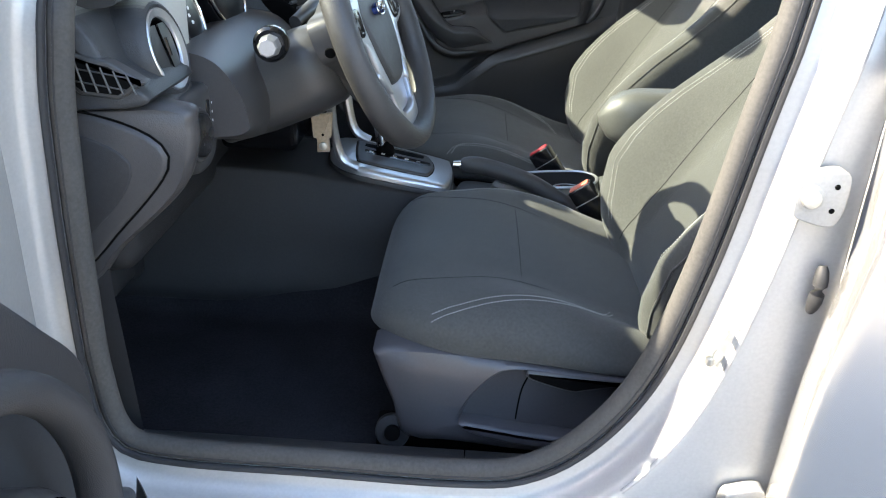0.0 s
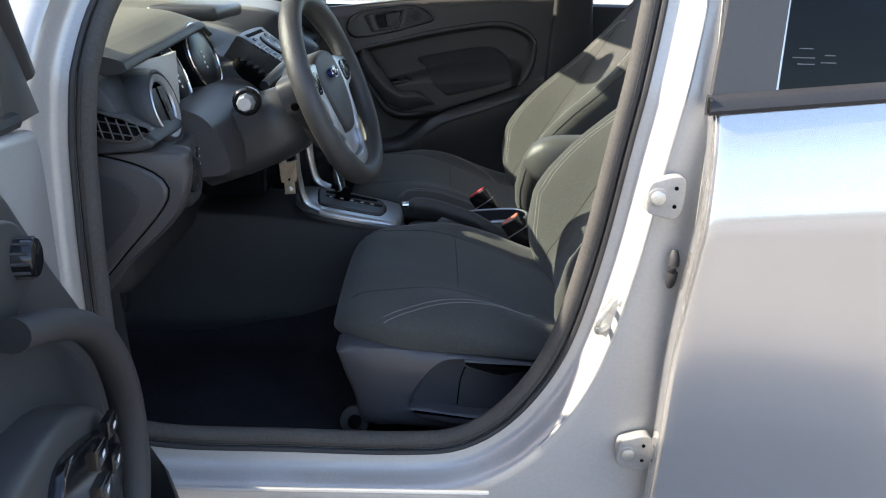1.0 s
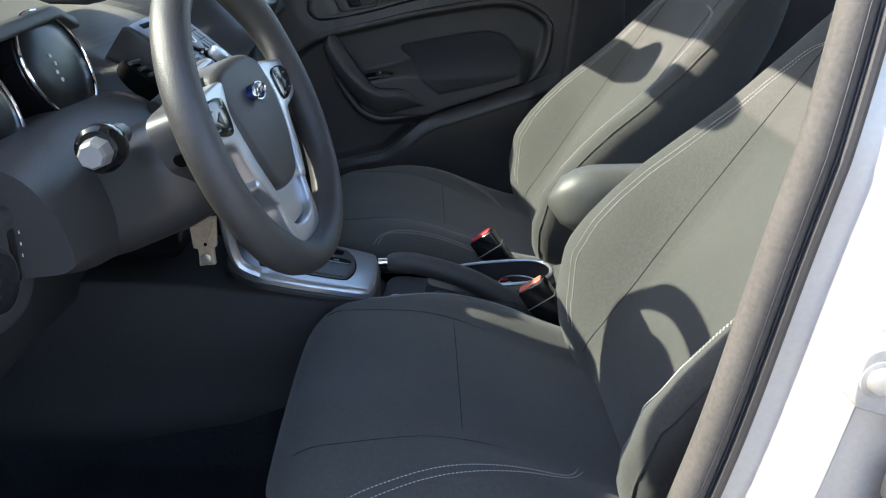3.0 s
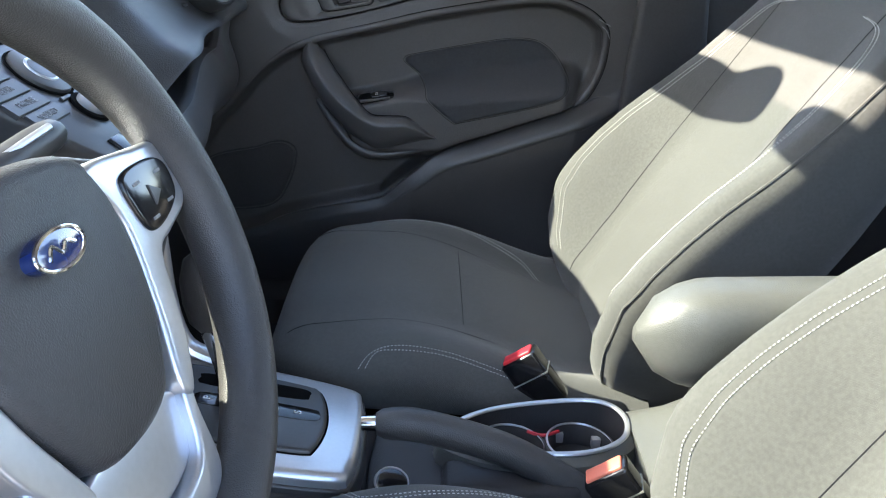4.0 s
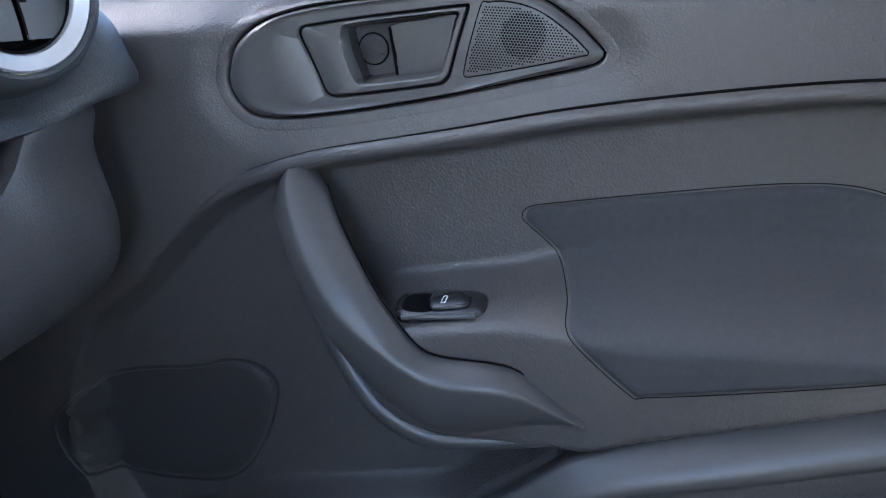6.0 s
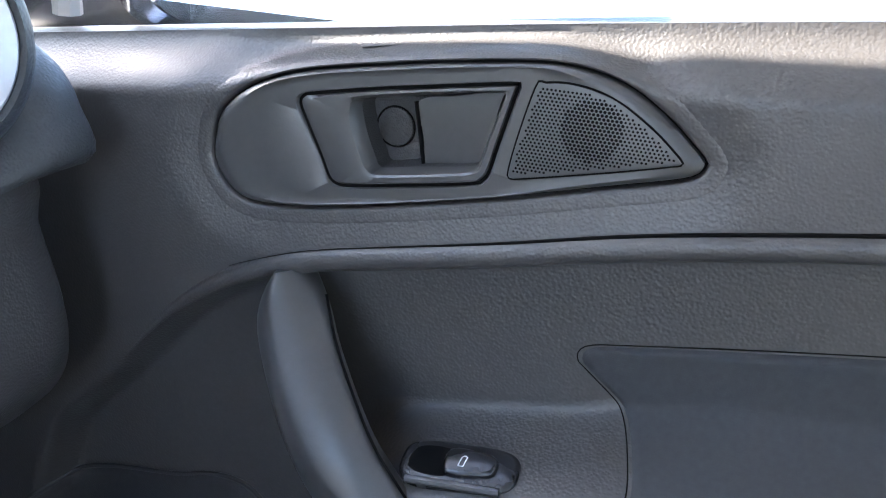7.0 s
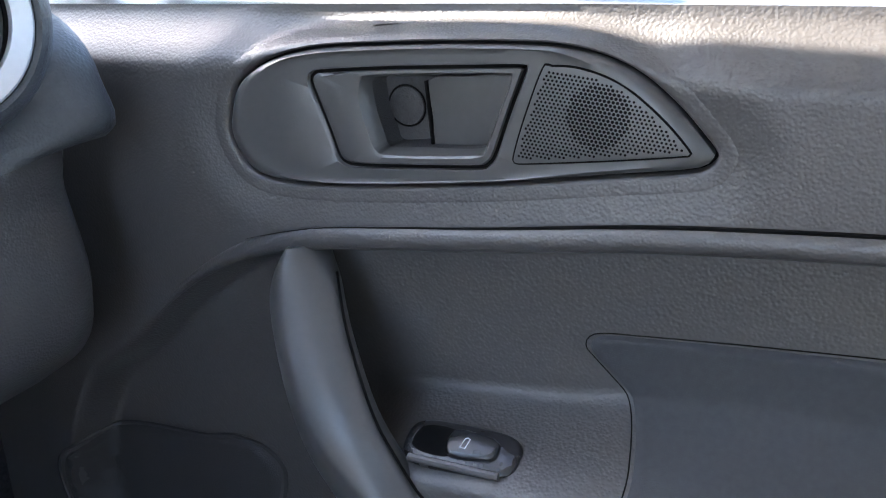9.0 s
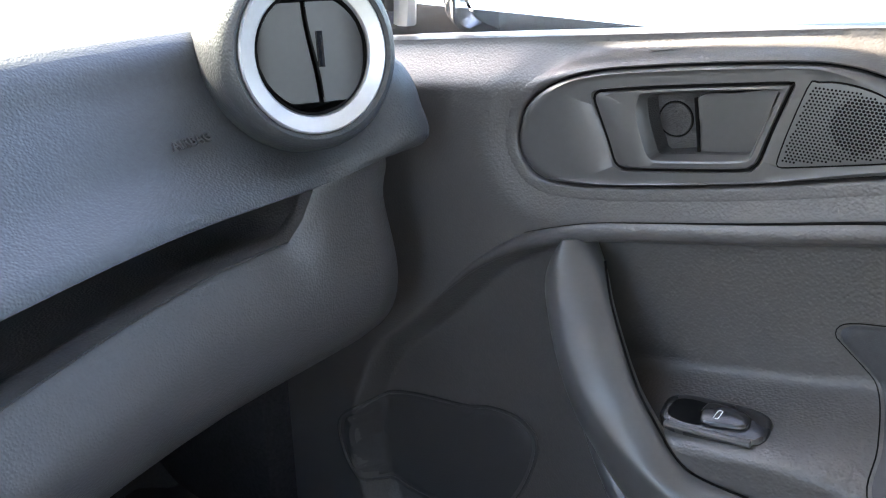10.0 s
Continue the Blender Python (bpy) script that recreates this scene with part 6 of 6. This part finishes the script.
ms = part("mirror_adjuster_plate", door_plate(even(smooth([(0.255, 0.80), (0.27, 0.845), (0.33, 0.865), (0.40, 0.85), (0.39, 0.80), (0.31, 0.785)], 90), 48), 0.0, 0.010, 0.004), M["plain"], ddoor)
part("mirror_adjuster", disc(on_door(0.292, 0.826, 0.008), 0.016, 0.018, DN, 24, 0.003), M["gloss"], ms, "round ribbed mirror adjuster knob")
for k in range(12):
    a = k / 12 * math.tau
    q = on_door(0.292 + 0.016 * math.cos(a), 0.826 + 0.016 * math.sin(a), 0.010)
    part("knob_rib", tube([q, q + DN * 0.013], 0.0015, 5), M["plain"], ms)
part("door_pocket", loft([[on_door(u, z, w) for u, z, w in ((0.02 + 0.005 * k, 0.34, 0.0), (0.02 + 0.02 * k, 0.34, 0.03 + 0.02 * min(k, 3)), (0.02 + 0.06 * k, 0.40 + 0.0 * k, 0.085 * math.sin(min(1.0, 0.25 + k / 4) * math.pi / 2)), (0.02 + 0.06 * k, 0.475, 0.095 * math.sin(min(1.0, 0.25 + k / 4) * math.pi / 2)), (0.02 + 0.06 * k, 0.480, 0.090 * math.sin(min(1.0, 0.25 + k / 4) * math.pi / 2)), (0.02 + 0.06 * k, 0.42, 0.070 * math.sin(min(1.0, 0.25 + k / 4) * math.pi / 2)), (0.02 + 0.03 * k, 0.38, 0.01))] for k in range(9)]), M["plain"], ddoor, "dark plastic door pocket", 60)
outer_l = even(smooth([(-0.045, 0.30), (-0.045, 0.60), (-0.04, 0.835), (0.0, 0.868), (0.3, 0.895), (0.95, 0.94), (0.97, 0.60), (0.94, 0.30)], 200), 90)
part("outer_skin", door_plate(outer_l, -0.135, -0.055, 0.012), M["jamb"], ddoor, "silver painted door shell")
dwin = part("window", sheet([[on_door(u, z, -0.085 + 0.12 * (z - 0.92)) for u in np.linspace(0.03 + 0.9 * max(0, z - 1.0), 0.93, 6)] for z in np.linspace(0.86, 1.36, 6)], 0.004), M["dusky"], ddoor, "front door glass, tinted in place of dark reflections")
dwin.visible_shadow = False
part("window_belt", tube([on_door(u, 0.880 + 0.05 * u, -0.07) for u in np.linspace(0.0, 0.95, 8)], 0.010, 8), M["rubber"], ddoor, "black window belt seal")
part("window_channel", tube([on_door(0.030, 0.868, -0.080), on_door(0.045, 1.00, -0.066), on_door(0.06, 1.08, -0.055)], 0.010, 10), M["rubber_grey"], ddoor)
part("window_frame", tube(smooth([on_door(-0.09, 0.92, -0.08), on_door(0.08, 1.08, -0.062), on_door(0.28, 1.26, -0.04), on_door(0.50, 1.37, -0.03), on_door(0.93, 1.37, -0.03), on_door(0.96, 0.96, -0.08)], 40, False), 0.014, 10), M["plain"], ddoor, "dark window frame")
part("mirror_sail", door_plate([(-0.10, 0.872), (0.03, 0.872), (0.035, 1.05)], -0.10, -0.07, 0.003), M["plain"], ddoor)


def wing_mirror(c, s, label):
    w = thing("wing_mirror", c, label, "wing mirror", "wing mirrors")
    c = Vector(c)
    rr = []
    for f in np.linspace(-1, 1, 14):
        q = math.sqrt(max(0.0, 1 - f * f))
        rr.append([c + Vector((-0.075 * (1 - abs(math.cos(a)) * 0.2) * max(0.1, q) * (0.5 + 0.5 * math.cos(a)) , s * 0.130 * f, 0.070 * max(0.08, q ** 0.6) * math.sin(a))) for a in np.linspace(-math.pi * 0.5, math.pi * 0.5, 16)])
    part("housing", sheet(rr, 0.003), M["paint"], w, "silver painted mirror housing")
    part("mirror_glass", loft([[c + Vector((-0.004, s * 0.122 * math.copysign(abs(math.cos(a)) ** 0.6, math.cos(a)), 0.060 * math.copysign(abs(math.sin(a)) ** 0.7, math.sin(a)))) for a in np.linspace(0, math.tau, 40, False)], [c + Vector((-0.001, s * 0.122 * math.copysign(abs(math.cos(a)) ** 0.6, math.cos(a)), 0.060 * math.copysign(abs(math.sin(a)) ** 0.7, math.sin(a)))) for a in np.linspace(0, math.tau, 40, False)]]), M["mirror"], w, "mirror glass")
    return w


wing_mirror((-0.262, 0.862, 0.972), 1, "silver passenger wing mirror outside the window")

# made-up blocker out of view, cut to cast the passenger seat's shadow
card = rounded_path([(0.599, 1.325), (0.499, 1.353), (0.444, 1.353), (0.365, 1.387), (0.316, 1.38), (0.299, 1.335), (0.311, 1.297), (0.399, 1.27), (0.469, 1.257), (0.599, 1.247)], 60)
solo("seat_shadow_blocker", plate(card, -0.255, -0.251, 0.001, axis="x"), M["plain"], "unseen made-up blocker that shadows the passenger seat", "card")
# mirror out of view, sized and placed to shade the inner seat bolsters
mir = thing("rear_view_mirror", (-0.29, 0.02, 1.36), "unseen rear-view mirror, placed to shade the seats' inner bolsters", "mirror")
part("housing", plate(rounded_path([(-0.15, 1.335), (0.0, 1.322), (0.19, 1.335), (0.195, 1.385), (0.0, 1.398), (-0.155, 1.385)], 48), -0.32, -0.292, 0.008, axis="x"), M["plain"], mir)
part("mirror_glass", plate(rounded_path([(-0.14, 1.342), (0.0, 1.330), (0.18, 1.342), (0.185, 1.380), (0.0, 1.390), (-0.145, 1.380)], 48), -0.294, -0.290, 0.001, axis="x"), M["mirror"], mir, "mirror glass")
part("stalk", tube([(-0.32, 0.02, 1.37), (-0.345, 0.02, 1.395)], 0.008, 8), M["plain"], mir)
shield = sheet([[(-0.95 + 0.62 * f, y, 0.955 + 0.44 * f - 0.03 * math.sin(f * math.pi) * 0) for y in np.linspace(-0.68 + 0.08 * f, 0.68 - 0.08 * f, 5)] for f in np.linspace(0, 1, 5)], 0.005)
ws = solo("windscreen", shield, M["window"], "clear raked windscreen glass", "windscreen", "structure")
